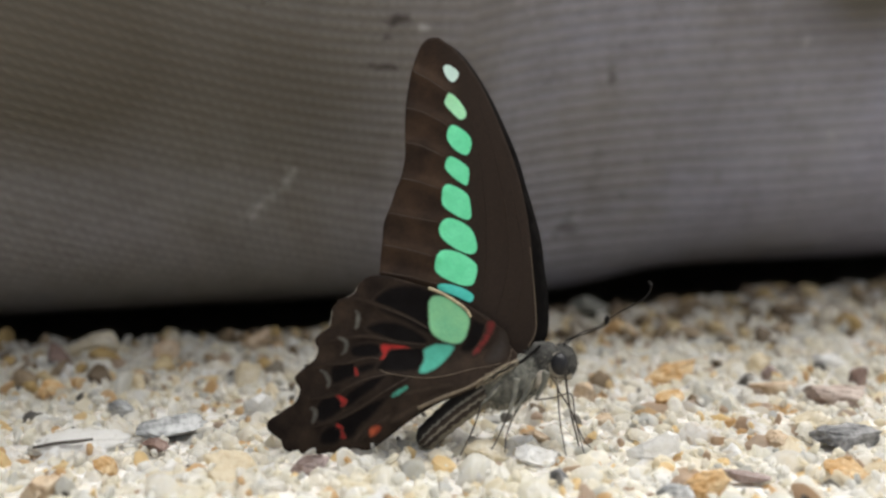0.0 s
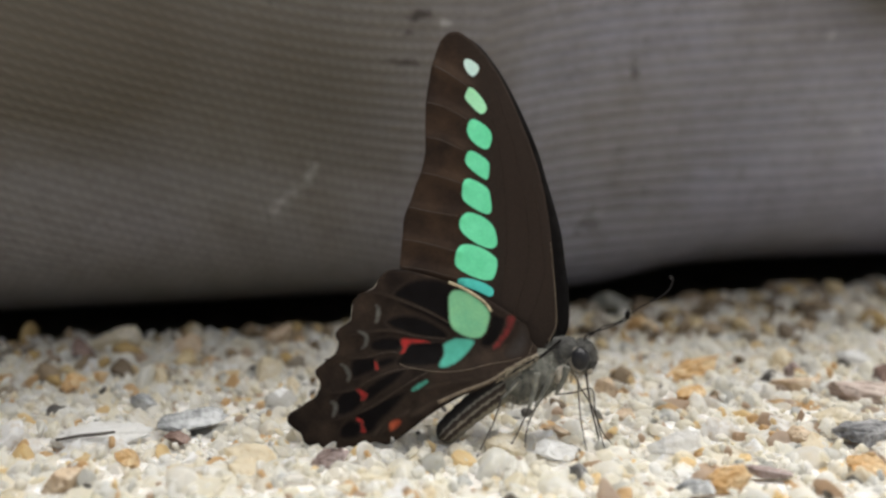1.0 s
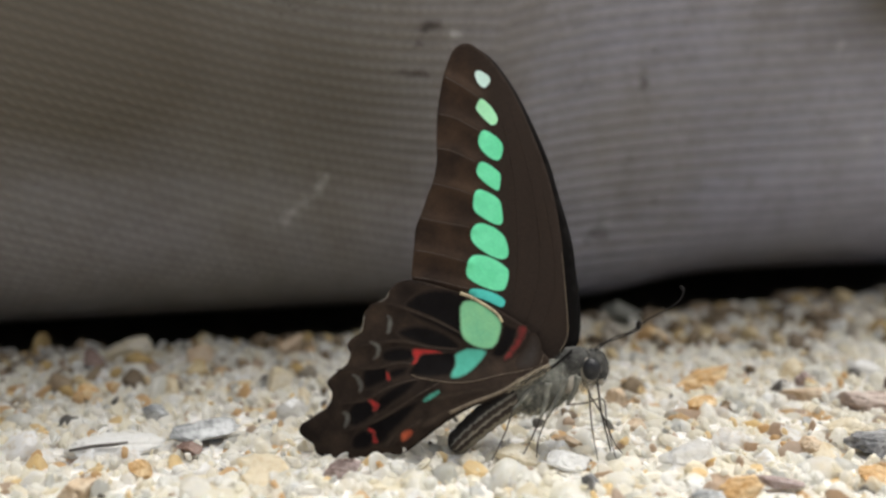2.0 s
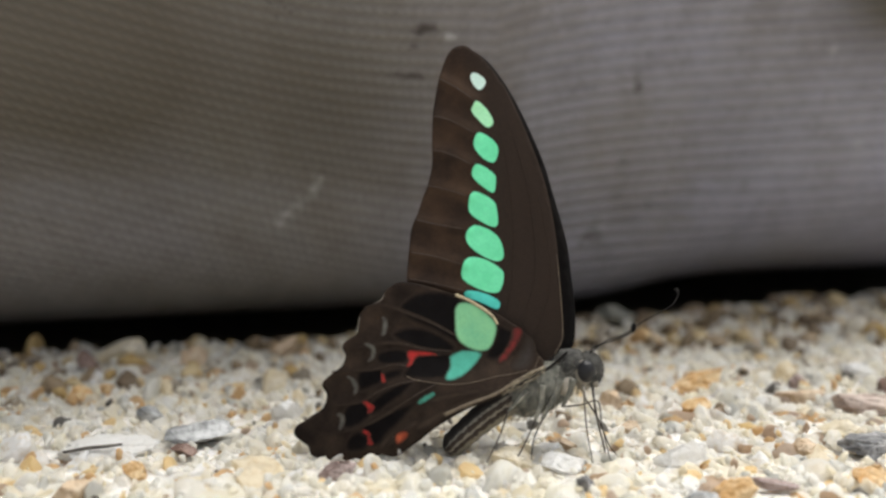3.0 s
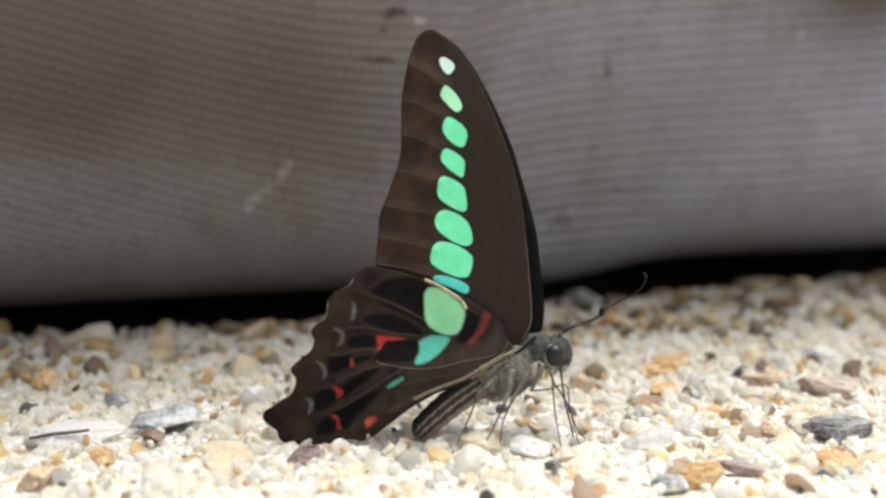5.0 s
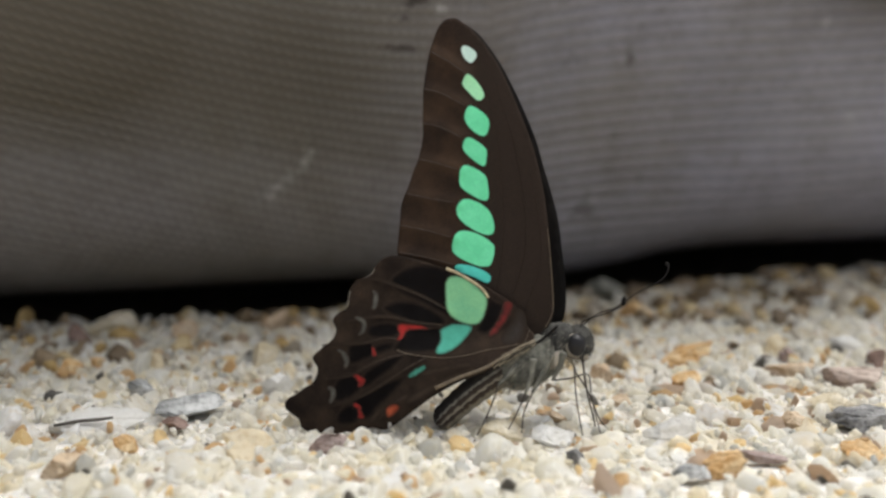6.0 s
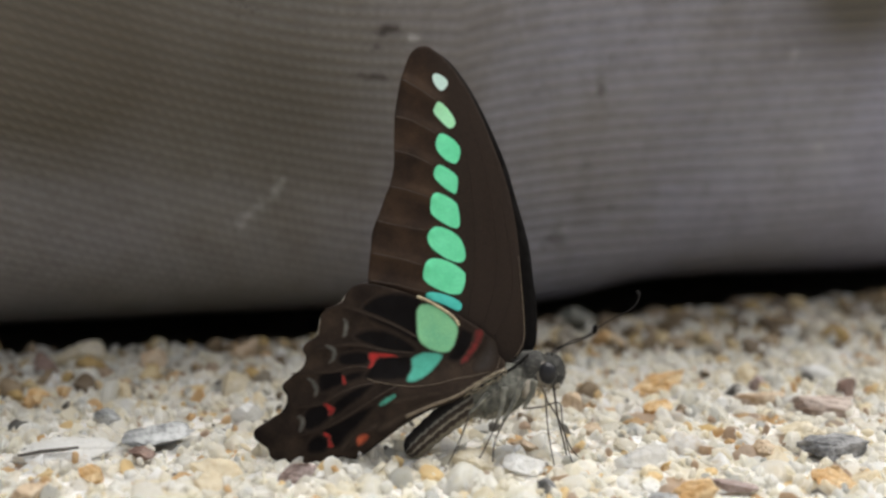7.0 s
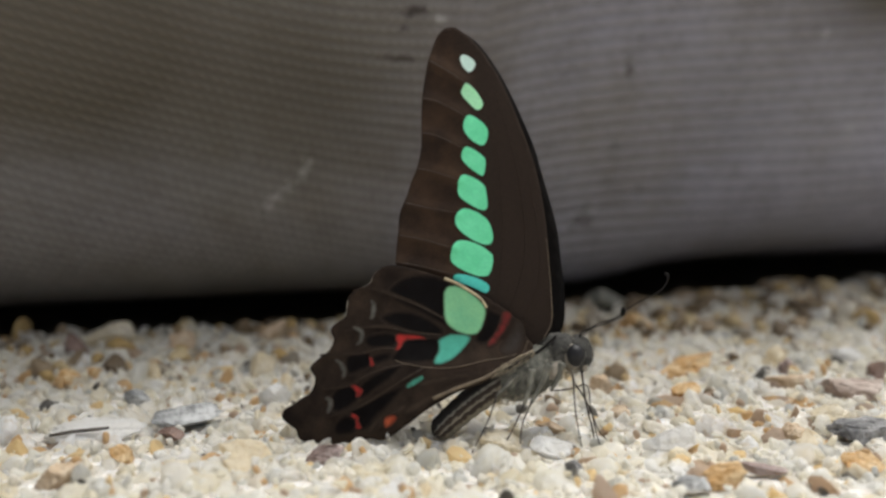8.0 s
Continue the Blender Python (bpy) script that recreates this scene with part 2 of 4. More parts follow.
def patch_material(name, tone, tone2, under, sharp=0.25):
    """A patch of coloured scales that fades at its rim into the wing's own colour."""
    m = Nodes(name, rough=0.7, specular=0.06)
    att = m.node("ShaderNodeAttribute")
    att.attribute_name = "rim"
    c = m.mix(m.ramp(m.noise(500, 3, 0.6), [(0.35, (0, 0, 0)), (0.7, (1, 1, 1))]), tone, tone2)
    frayed = m.maths("ADD", att.outputs["Fac"], m.maths("MULTIPLY", m.maths("SUBTRACT", m.noise(1400, 4, 0.7), 0.55), 0.9 * sharp))
    fade = m.ramp(frayed, [(0.0, (0, 0, 0)), (sharp, (1, 1, 1))])
    dust = m.ramp(m.noise(5000, 2, 0.6), [(0.35, (0.88, 0.88, 0.88)), (0.65, (1.08, 1.08, 1.08))])
    m.color(m.mix(0.7, m.mix(fade, under, c), dust, "MULTIPLY"))
    m.bump(m.noise(4500, 2), 0.00003, 0.5)
    return m.mat


def hair_material(name, *tones):
    """Fine hairs, each of its own shade."""
    m = Nodes(name, rough=0.7, specular=0.25)
    rnd = m.node("ShaderNodeNewGeometry").outputs["Random Per Island"]
    m.color(m.ramp(rnd, list(zip((0.0, 0.4, 0.75, 1.0), tones))))
    return m.mat


def plain_material(name, tone, tone2, scale=900.0, rough=0.6, specular=0.4):
    m = Nodes(name, rough=rough, specular=specular)
    m.color(m.mix(m.ramp(m.noise(scale, 4, 0.6), [(0.35, (0, 0, 0)), (0.65, (1, 1, 1))]), tone, tone2))
    m.bump(m.noise(scale * 2, 3), 0.00008, 0.7)
    return m.mat


def abdomen_material():
    """Dark and pale stripes run along the body, as an attribute of the mesh tells."""
    m = Nodes("striped_abdomen", rough=0.7, specular=0.2)
    att = m.node("ShaderNodeAttribute")
    att.attribute_name = "stripe"
    jag = m.maths("ADD", att.outputs["Fac"], m.maths("MULTIPLY", m.maths("SUBTRACT", m.noise(1700, 3), 0.5), 0.22))
    c = m.ramp(jag, [(0.0, (0.20, 0.18, 0.14)), (0.20, (0.22, 0.20, 0.155)), (0.25, (0.055, 0.040, 0.029)), (0.39, (0.035, 0.026, 0.020)),
                     (0.415, (0.24, 0.21, 0.17)), (0.47, (0.22, 0.20, 0.16)), (0.50, (0.055, 0.040, 0.029)), (0.64, (0.035, 0.026, 0.020)),
                     (0.665, (0.22, 0.20, 0.17)), (0.715, (0.18, 0.17, 0.15)), (0.74, (0.028, 0.024, 0.022)), (1.0, (0.02, 0.018, 0.017))])
    m.color(c)
    m.bump(m.noise(2500, 3), 0.0001, 0.8)
    return m.mat


BROWN = (0.028, 0.0196, 0.0148)
M_FORE = wing_material("forewing_scales", (0.022, 0.0145, 0.011), (0.058, 0.036, 0.023), 150.0, (0.027, 0.0195, 0.0155))
M_HIND = wing_material("hindwing_scales", (0.012, 0.0085, 0.007), (0.041, 0.0285, 0.0205), 190.0)
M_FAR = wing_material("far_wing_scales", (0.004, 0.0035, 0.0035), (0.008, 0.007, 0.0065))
M_MINT = patch_material("mint_scales", (0.14, 0.67, 0.36), (0.18, 0.75, 0.43), BROWN)
M_PALE = patch_material("pale_mint_scales", (0.34, 0.74, 0.43), (0.42, 0.80, 0.52), BROWN)
M_WHITE = patch_material("whitish_scales", (0.54, 0.73, 0.66), (0.64, 0.80, 0.75), BROWN)
M_TEAL = patch_material("turquoise_scales", (0.09, 0.60, 0.50), (0.11, 0.66, 0.58), BROWN)
M_SEA = patch_material("sea_green_scales", (0.070, 0.34, 0.25), (0.085, 0.39, 0.30), BROWN, 0.6)
M_SAGE = patch_material("sage_green_scales", (0.23, 0.54, 0.29), (0.17, 0.47, 0.27), BROWN, 0.6)
M_RED = patch_material("red_scales", (0.44, 0.032, 0.030), (0.20, 0.022, 0.020), BROWN, 1.0)
M_DULLRED = patch_material("dull_red_scales", (0.31, 0.032, 0.034), (0.13, 0.022, 0.022), BROWN, 1.0)
M_ORANGE = patch_material("orange_scales", (0.56, 0.13, 0.06), (0.28, 0.05, 0.025), BROWN, 0.9)
M_BLACK = patch_material("black_scales", (0.004, 0.003, 0.003), (0.006, 0.005, 0.005), BROWN, 0.75)
M_GREY = patch_material("grey_scales", (0.045, 0.040, 0.037), (0.030, 0.025, 0.021), BROWN, 0.8)
M_BAND = patch_material("pale_brown_hairs", (0.062, 0.046, 0.033), (0.040, 0.030, 0.022), BROWN, 0.9)
M_LUNE = patch_material("grey_crescent_scales", (0.13, 0.13, 0.115), (0.08, 0.08, 0.072), BROWN, 1.0)
M_VEIN = plain_material("brown_vein", (0.056, 0.042, 0.031), (0.040, 0.029, 0.022))
M_CREAM = plain_material("cream_vein", (0.50, 0.42, 0.26), (0.28, 0.22, 0.14))
M_FUR = plain_material("grey_fur", (0.23, 0.225, 0.19), (0.085, 0.085, 0.072), 700.0, 0.85, 0.15)
M_HAIR = hair_material("grey_hair", (0.03, 0.032, 0.03), (0.115, 0.118, 0.104), (0.27, 0.262, 0.22), (0.58, 0.53, 0.43))
M_DARKHAIR = hair_material("dark_hair", (0.017, 0.0165, 0.0155), (0.050, 0.049, 0.046), (0.128, 0.124, 0.113), (0.36, 0.335, 0.28))
M_CREAMHAIR = hair_material("cream_hair", (0.10, 0.085, 0.06), (0.24, 0.20, 0.14), (0.40, 0.34, 0.24), (0.62, 0.55, 0.42))
M_DARKFUR = plain_material("dark_fur", (0.076, 0.074, 0.067), (0.026, 0.025, 0.023), 700.0, 0.85, 0.15)
M_EYE = plain_material("eye_black", (0.008, 0.008, 0.009), (0.015, 0.014, 0.015), 3000.0, 0.3, 0.3)
M_RIM = plain_material("pale_scales", (0.42, 0.38, 0.31), (0.26, 0.23, 0.19))
M_GOLD = plain_material("dull_gold_margin", (0.17, 0.13, 0.085), (0.10, 0.075, 0.052))
M_FEELER = plain_material("feeler_black", (0.006, 0.005, 0.005), (0.012, 0.010, 0.009), 2500.0, 0.8, 0.1)
M_LEG = plain_material("leg_brown", (0.035, 0.030, 0.026), (0.075, 0.063, 0.052), 2500.0, 0.75, 0.15)
M_ABDOMEN = abdomen_material()
M_SACK = sack_material()
M_GROUND = ground_material()
M_GRAIN = grain_material("sand_grain", True)
M_QUARTZ = loose_material("clear_quartz", ((0.96, 0.96, 0.96), (0.94, 0.92, 0.87), (0.95, 0.955, 0.965), (0.92, 0.85, 0.70)), 0.3, 0.66)
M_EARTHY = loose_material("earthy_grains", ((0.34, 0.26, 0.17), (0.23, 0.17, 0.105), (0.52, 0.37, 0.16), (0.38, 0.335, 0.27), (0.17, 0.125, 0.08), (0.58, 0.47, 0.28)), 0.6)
M_SAND = grain_material("sand_grains", False)


# ---- building helpers ----
def part(name, bm, material, parent=None, label=""):
    """Links a bmesh as one mesh object, smooth, under a thing or a part."""
    me = bpy.data.meshes.new(name)
    bm.to_mesh(me)
    bm.free()
    return part_of_mesh(name, me, material, parent, label)


def part_of_mesh(name, me, material, parent=None, label="", smooth=True):
    if not me.materials:
        me.materials.append(material)
    if smooth:
        me.polygons.foreach_set("use_smooth", [True] * len(me.polygons))
    ob = new(name, me)
    if parent:
        ob.parent = parent
    if label:
        ob["label"] = label
    return ob


def spline(points, closed, per=6):
    """A smooth curve through the points."""
    p = np.array(points, float)
    n = len(p)
    out = []
    for i in range(n if closed else n - 1):
        q = [p[(i + k) % n] if closed else p[min(max(i + k, 0), n - 1)] for k in (-1, 0, 1, 2)]
        for t in np.linspace(0, 1, per, endpoint=False):
            out.append(0.5 * (2 * q[1] + (q[2] - q[0]) * t + (2 * q[0] - 5 * q[1] + 4 * q[2] - q[3]) * t * t
                              + (3 * q[1] - q[0] - 3 * q[2] + q[3]) * t ** 3))
    if not closed:
        out.append(p[-1])
    return np.array(out)


def pairs(text):
    return [tuple(float(v) for v in q.split(",")) for q in text.split()]


def distance(pts, line):
    """The distance of each point from a polyline."""
    a, b = line[:-1], line[1:]
    ab = b - a
    t = np.clip(((pts[:, None] - a) * ab).sum(2) / ((ab ** 2).sum(1) + 1e-12), 0, 1)
    return np.sqrt((((a + ab * t[..., None]) - pts[:, None]) ** 2).sum(2)).min(1)


def inside(pts, ring):
    x, y = pts[:, 0], pts[:, 1]
    odd = np.zeros(len(pts), bool)
    for (x0, y0), (x1, y1) in zip(ring, np.roll(ring, -1, 0)):
        cut = (y0 > y) != (y1 > y)
        odd ^= cut & (x < (x1 - x0) * (y - y0) / (y1 - y0 + 1e-12) + x0)
    return odd


LEAN_BACK = radians(8)


def upright(u, v, w):
    """Millimetres along, up and behind the wings' plane to metres from the butterfly's base."""
    return np.stack([u, v * math.sin(LEAN_BACK) + w * math.cos(LEAN_BACK),
                     v * math.cos(LEAN_BACK) - w * math.sin(LEAN_BACK)], -1) * MM


def rounded(outline, cuts):
    """The outline with its corners cut a few times."""
    p = np.array(outline, float)
    for _ in range(cuts):
        q = np.roll(p, -1, 0)
        p = np.stack([p * 0.75 + q * 0.25, p * 0.25 + q * 0.75], 1).reshape(-1, 2)
    mid = p.mean(0)
    return mid + (p - mid) * 1.04


def sheet(name, outline, step, depth, material, parent, label="", thick=0.0, per=5, rim=1.0, cuts=3):
    """A flat piece with a smooth outline, meshed finely, laid on the surface depth(u, v); rim tells how far in a point lies."""
    ring = spline(outline, True, per) if thick else rounded(outline, cuts)
    lo, hi = ring.min(0), ring.max(0)
    gu, gv = np.meshgrid(np.arange(lo[0], hi[0], step), np.arange(lo[1], hi[1], step))
    grid = np.stack([gu.ravel() + (np.arange(gu.size) // gu.shape[1] % 2) * step / 2, gv.ravel()], 1)
    closed = np.vstack([ring, ring[:1]])
    grid = grid[inside(grid, ring)]
    if len(grid):
        grid = grid[distance(grid, closed) > step * 0.45]
    pts = np.vstack([ring, grid])
    n = len(ring)
    flat = delaunay_2d_cdt([Vector(q) for q in pts], [(i, (i + 1) % n) for i in range(n)], [], 1, 1e-6)
    co = np.array([tuple(v) for v in flat[0]])
    me = bpy.data.meshes.new(name)
    xyz = upright(co[:, 0], co[:, 1], depth(co))
    # faces turn towards the viewer's side of the wing
    me.from_pydata(xyz.tolist(), [], [list(f) for f in flat[2]])
    att = me.attributes.new("rim", "FLOAT", "POINT")
    att.data.foreach_set("value", np.clip(distance(co, closed) / rim, 0, 1))
    ob = part_of_mesh(name, me, material, parent, label)
    if thick:
        mod = ob.modifiers.new("thickness", "SOLIDIFY")
        mod.thickness, mod.offset = thick * MM, -1
    return ob


def tube_mesh(points, radii, sides=8):
    """A tapered tube through points in metres."""
    bm = bmesh.new()
    rings = []
    pts = [Vector(p) for p in points]
    for i, p in enumerate(pts):
        d = (pts[min(i + 1, len(pts) - 1)] - pts[max(i - 1, 0)]).normalized()
        side = d.orthogonal().normalized() if i == 0 else (side - d * side.dot(d)).normalized()
        other = d.cross(side)
        rings.append([bm.verts.new(p + (side * math.cos(k * 2 * math.pi / sides) + other * math.sin(k * 2 * math.pi / sides)) * radii[i])
                      for k in range(sides)])
    for r0, r1 in zip(rings, rings[1:]):
        for k in range(sides):
            bm.faces.new((r0[k], r0[(k + 1) % sides], r1[(k + 1) % sides], r1[k]))
    bm.faces.new(rings[0][::-1])
    bm.faces.new(rings[-1])
    return bm


def rod(name, path, width, material, parent, depth=0.0, depth_end=None, label="", taper=0.6, per=5, sides=8, swell=()):
    """A thin limb or vein along a path of (u, v) millimetres; depth a number, or the surface on which it lies."""
    line = spline(path, False, per)
    k = np.linspace(0, 1, len(line))
    w = depth(line) if callable(depth) else depth + (0 if depth_end is None else (depth_end - depth)) * k
    r = width / 2 * (1 - (1 - taper) * k)
    for at, size, reach in swell:
        r = r * (1 + size * np.exp(-((k - at) / reach) ** 2))
    return part(name, tube_mesh(upright(line[:, 0], line[:, 1], w + 0 * k), r * MM, sides), material, parent, label)


def ellipsoid(u, v, w, ru, rv, rw, turn=0.0, rough=0.0, levels=4, seed=0):
    """A rounded body part, lumpy by rough."""
    bm = bmesh.new()
    bmesh.ops.create_icosphere(bm, subdivisions=levels, radius=1)
    c, s = math.cos(radians(turn)), math.sin(radians(turn))
    for q in bm.verts:
        n = 1 + rough * noise.noise(q.co * 2.3 + Vector((seed, 0, 0))) + rough * 0.5 * noise.noise(q.co * 6 + Vector((seed, 9, 0)))
        a, b, d = q.co.x * ru * n, q.co.z * rv * n, q.co.y * rw * n
        q.co = upright(u + a * c - b * s, v + a * s + b * c, w + d)
    return bm


# ---- the ground: one sheet of sand to the horizon ----
def sack_front(x):
    """How far ahead the sack's face stands at x."""
    return sand_edge(x) + 0.0165


def sand_edge(x):
    """Where the sand ends before the sack, at a dark hollow."""
    x = min(max(x, -0.2), 0.2)
    return 0.2285 + 0.285 * x + 0.5 * x * x


def ground_height(x, y):
    near = 1 / (1 + (x * x + (y - 0.18) ** 2) / 0.25)
    return near * (0.0011 * noise.noise(Vector((x * 45, y * 45, 0.3))) + 0.0006 * noise.noise(Vector((x * 150, y * 150, 2.0)))) - 0.0005 - hollow(x, y)


def hollow(x, y):
    """The sand dips under the sack, a trench added to keep the gap dark."""
    k = min(max((y - sand_edge(x)) / 0.006, 0.0), 1.0) * min(max((sand_edge(x) + 0.16 - y) / 0.02, 0.0), 1.0)
    k *= min(max((0.33 - abs(x - 0.02)) / 0.06, 0.0), 1.0)
    return 0.014 * k * k * (3 - 2 * k)


def stretched(lo, hi, near, count):
    inner = np.linspace(lo, hi, count)
    outer = near * np.geomspace(1, 900, 16)[1:]
    return np.concatenate([(lo + hi) / 2 - (hi - lo) / 2 - outer[::-1], inner, hi + outer])


def build_ground():
    xs, ys = stretched(-0.16, 0.18, 0.06, 110), stretched(0.08, 0.34, 0.06, 90)
    verts = [(x, y, ground_height(x, y)) for y in ys for x in xs]
    w = len(xs)
    faces = [(j * w + i, j * w + i + 1, (j + 1) * w + i + 1, (j + 1) * w + i) for j in range(len(ys) - 1) for i in range(w - 1)]
    me = bpy.data.meshes.new("ground")
    me.from_pydata(verts, [], faces)
    ob = part_of_mesh("ground", me, M_GROUND)
    return tagged(ob, "bed of coarse pale quartz sand and grit", "ground", kind="structure")


ground = build_ground()


def build_gap_floor():
    """A dark floor added in the trench; its colour holds the deep shade there."""
    m = Nodes("gap_shade", rough=0.9, specular=0.1)
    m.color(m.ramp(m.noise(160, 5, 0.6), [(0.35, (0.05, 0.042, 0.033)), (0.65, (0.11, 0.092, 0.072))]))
    m.bump(m.noise(500, 5, 0.7), 0.001, 0.8)
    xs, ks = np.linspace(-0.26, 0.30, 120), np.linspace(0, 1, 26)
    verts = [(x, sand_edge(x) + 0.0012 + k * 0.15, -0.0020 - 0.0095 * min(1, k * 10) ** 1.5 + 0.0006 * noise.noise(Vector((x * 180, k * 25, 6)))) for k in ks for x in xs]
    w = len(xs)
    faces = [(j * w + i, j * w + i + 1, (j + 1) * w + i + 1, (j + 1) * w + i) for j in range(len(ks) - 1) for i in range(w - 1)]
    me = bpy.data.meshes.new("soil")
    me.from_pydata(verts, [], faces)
    return tagged(part_of_mesh("soil", me, m.mat), "dark floor added under the sack, standing in for deep shade", "soil", kind="structure")


soil = build_gap_floor()


# ---- the sack: woven cloth filled tight, its face bulging over the sand ----
def build_sack():
    xs = np.concatenate([np.linspace(-0.38, -0.13, 50, endpoint=False), np.linspace(-0.13, 0.14, 330, endpoint=False), np.linspace(0.14, 0.42, 50)])
    face = np.concatenate([np.linspace(0, 1, 34, endpoint=False), 1 + np.linspace(0, 1, 220, endpoint=False), 2 + np.linspace(0, 1, 50)])
    rows_ = []
    for s in face:
        for x in xs:
            west = 1 / (1 + math.exp((x + 0.008) / 0.015))
            r = 0.018 + 0.021 * west + 0.022 / (1 + math.exp(-(x - 0.055) / 0.012)) + 0.001 * math.sin(x * 55 + 1.0) - 0.003 * math.exp(-((x - 0.02) / 0.02) ** 2)
            lift = -0.0009 + 0.0034 / (1 + math.exp(-(x - 0.040) / 0.006)) - 0.0008 * math.exp(-((x - 0.021) / 0.013) ** 2) - 0.052 * min(max(0.0, x - 0.045), 0.06) - 0.008 * min(max(0.0, -0.03 - x), 0.08)
            over = 0.05 + 0.19 * west
            front = sack_front(x) - 0.75 * r
            end = max(0.0, (abs(x - 0.02) - 0.30) / 0.10)
            if s < 1:
                ang = (1 - s) * math.pi / 2
                under = 0.05 * (1 - s) ** 6
                y, z, arc = front + r * (1 - math.cos(ang)) + under, lift + r * (1 - math.sin(ang)), lift + r - 1.4 * r * (1 - s)
            elif s < 2:
                h = (s - 1) * 0.11
                bulge = 0.004 * math.sin(min(h / 0.11, 1) * math.pi) + 0.0014 * noise.noise(Vector((x * 14, h * 16, 4)))
                bulge += 0.004 * math.exp(-((x + 0.085) / 0.05) ** 2) * math.exp(-((h - 0.016) / 0.02) ** 2)
                # bulge above the visible face, added unseen to shade the sand
                unseen_belly = min(max((h - 0.042) / 0.055, 0.0), 1.0)
                y, z, arc = front - bulge - over * 0.09 * math.sin(min(h / 0.09, 1.2) * math.pi / 2) - (0.027 - 0.017 * west) * unseen_belly * unseen_belly * (3 - 2 * unseen_belly), lift + r + h, lift + r + h
            else:
                q = (s - 2)
                ang = q * math.pi / 2
                y, z, arc = front - over * 0.086 - (0.027 - 0.017 * west) + 0.16 * math.sin(ang) ** 1.5, lift + r + 0.11 + 0.06 * math.sin(ang) ** 0.8, lift + r + 0.11 + q * 0.17
            y += 0.10 * end ** 2
            z *= 1 - 0.3 * min(end, 1.0) ** 2 if s >= 1 else 1.0
            rows_.append((x, y, z, arc))
    p = np.array(rows_)
    x, arc = p[:, 0], p[:, 3]
    # the threads sag from the side where the cloth is drawn up
    left = np.clip(-(x - 0.005), 0, None)
    pitch = 0.0019 + 0.0006 / (1 + np.exp(-(x + 0.005) / 0.012))
    drawn = 0.33 * left + 0.05 * np.clip(x - 0.005, 0, None)
    phi = (arc - drawn) / pitch
    rough_cloth = np.array([1.0 + 0.8 * noise.noise(Vector((q[0] * 60, q[2] * 110, 7.0))) for q in p])
    phi = phi + 0.04 * np.array([noise.noise(Vector((q[0] * 45, q[2] * 260, 2.0))) for q in p])
    rib = rough_cloth * 0.00018 / (1 + np.exp(-(x + 0.012) / 0.010)) + 0.00006
    p[:, 1] -= rib * np.sin(phi * 2 * math.pi)
    w = len(xs)
    n = len(face)
    me = bpy.data.meshes.new("woven_sack")
    faces = [(j * w + i, j * w + i + 1, (j + 1) * w + i + 1, (j + 1) * w + i) for j in range(n - 1) for i in range(w - 1)]
    back = len(p)
    verts = p[:, :3].tolist()
    # the back, plain and rounded
    tops = range((n - 1) * w, n * w)
    verts += [(verts[i][0], verts[i][1] + 0.16, 0.09) for i in tops]
    verts += [(verts[i][0], verts[i][1] + 0.13, -0.001) for i in tops]
    foot = back + w
    faces += [((n - 1) * w + i, (n - 1) * w + i + 1, back + i + 1, back + i) for i in range(w - 1)]
    faces += [(back + i, back + i + 1, foot + i + 1, foot + i) for i in range(w - 1)]
    faces += [(foot + i, foot + i + 1, i + 1, i) for i in range(w - 1)]
    faces += [tuple(j * w for j in range(n)) + (back, foot), tuple(j * w + w - 1 for j in range(n - 1, -1, -1)) + (foot + w - 1, back + w - 1)]
    me.from_pydata(verts, [], faces)
    layer = me.uv_layers.new(name="threads")
    gap = 0.00105 + 0.00045 / (1 + np.exp((xs + 0.005) / 0.015))
    count = np.concatenate([[0], np.cumsum(np.diff(xs) * 2 / (gap[1:] + gap[:-1]))])
    u = np.concatenate([np.tile(count, n) + 0.2 * arc * left / 0.05 / 0.0016, np.zeros(2 * w)])
    v = np.concatenate([phi, np.zeros(2 * w)])
    loops = np.empty(len(me.loops), int)
    me.loops.foreach_get("vertex_index", loops)
    layer.data.foreach_set("uv", np.stack([u[loops], v[loops]], 1).ravel())
    # dark mud, pale scuffs, brown staining that also holds the sides' shade
    z = np.concatenate([p[:, 2], np.zeros(2 * w)])
    xx = np.concatenate([x, np.zeros(2 * w)])

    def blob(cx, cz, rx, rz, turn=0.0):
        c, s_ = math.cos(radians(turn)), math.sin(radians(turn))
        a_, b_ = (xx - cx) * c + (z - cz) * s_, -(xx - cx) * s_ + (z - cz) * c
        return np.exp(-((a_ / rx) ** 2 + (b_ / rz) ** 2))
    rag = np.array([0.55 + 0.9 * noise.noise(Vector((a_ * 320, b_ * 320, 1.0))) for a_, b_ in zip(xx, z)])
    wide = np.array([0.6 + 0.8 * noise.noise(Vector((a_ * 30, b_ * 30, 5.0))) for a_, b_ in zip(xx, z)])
    dark = np.zeros(len(xx))
    for b in STAINS:
        dark += blob(*b[:5]) * b[5]
    pale = sum(blob(*b[:5]) * b[5] for b in SCUFFS_AND_CREASE)
    # brown patches, partly shade of the face's dim left and ends
    brown_shade = 1.05 * blob(-0.076, 0.062, 0.056, 0.028, -14) + 0.2 * blob(-0.016, 0.044, 0.020, 0.018) + 0.1 * blob(-0.08, 0.02, 0.06, 0.03) + 0.9 * blob(-0.09, 0.075, 0.06, 0.012) + 0.8 * blob(0.092, 0.066, 0.024, 0.014) + 0.5 * blob(-0.088, 0.055, 0.020, 0.030)
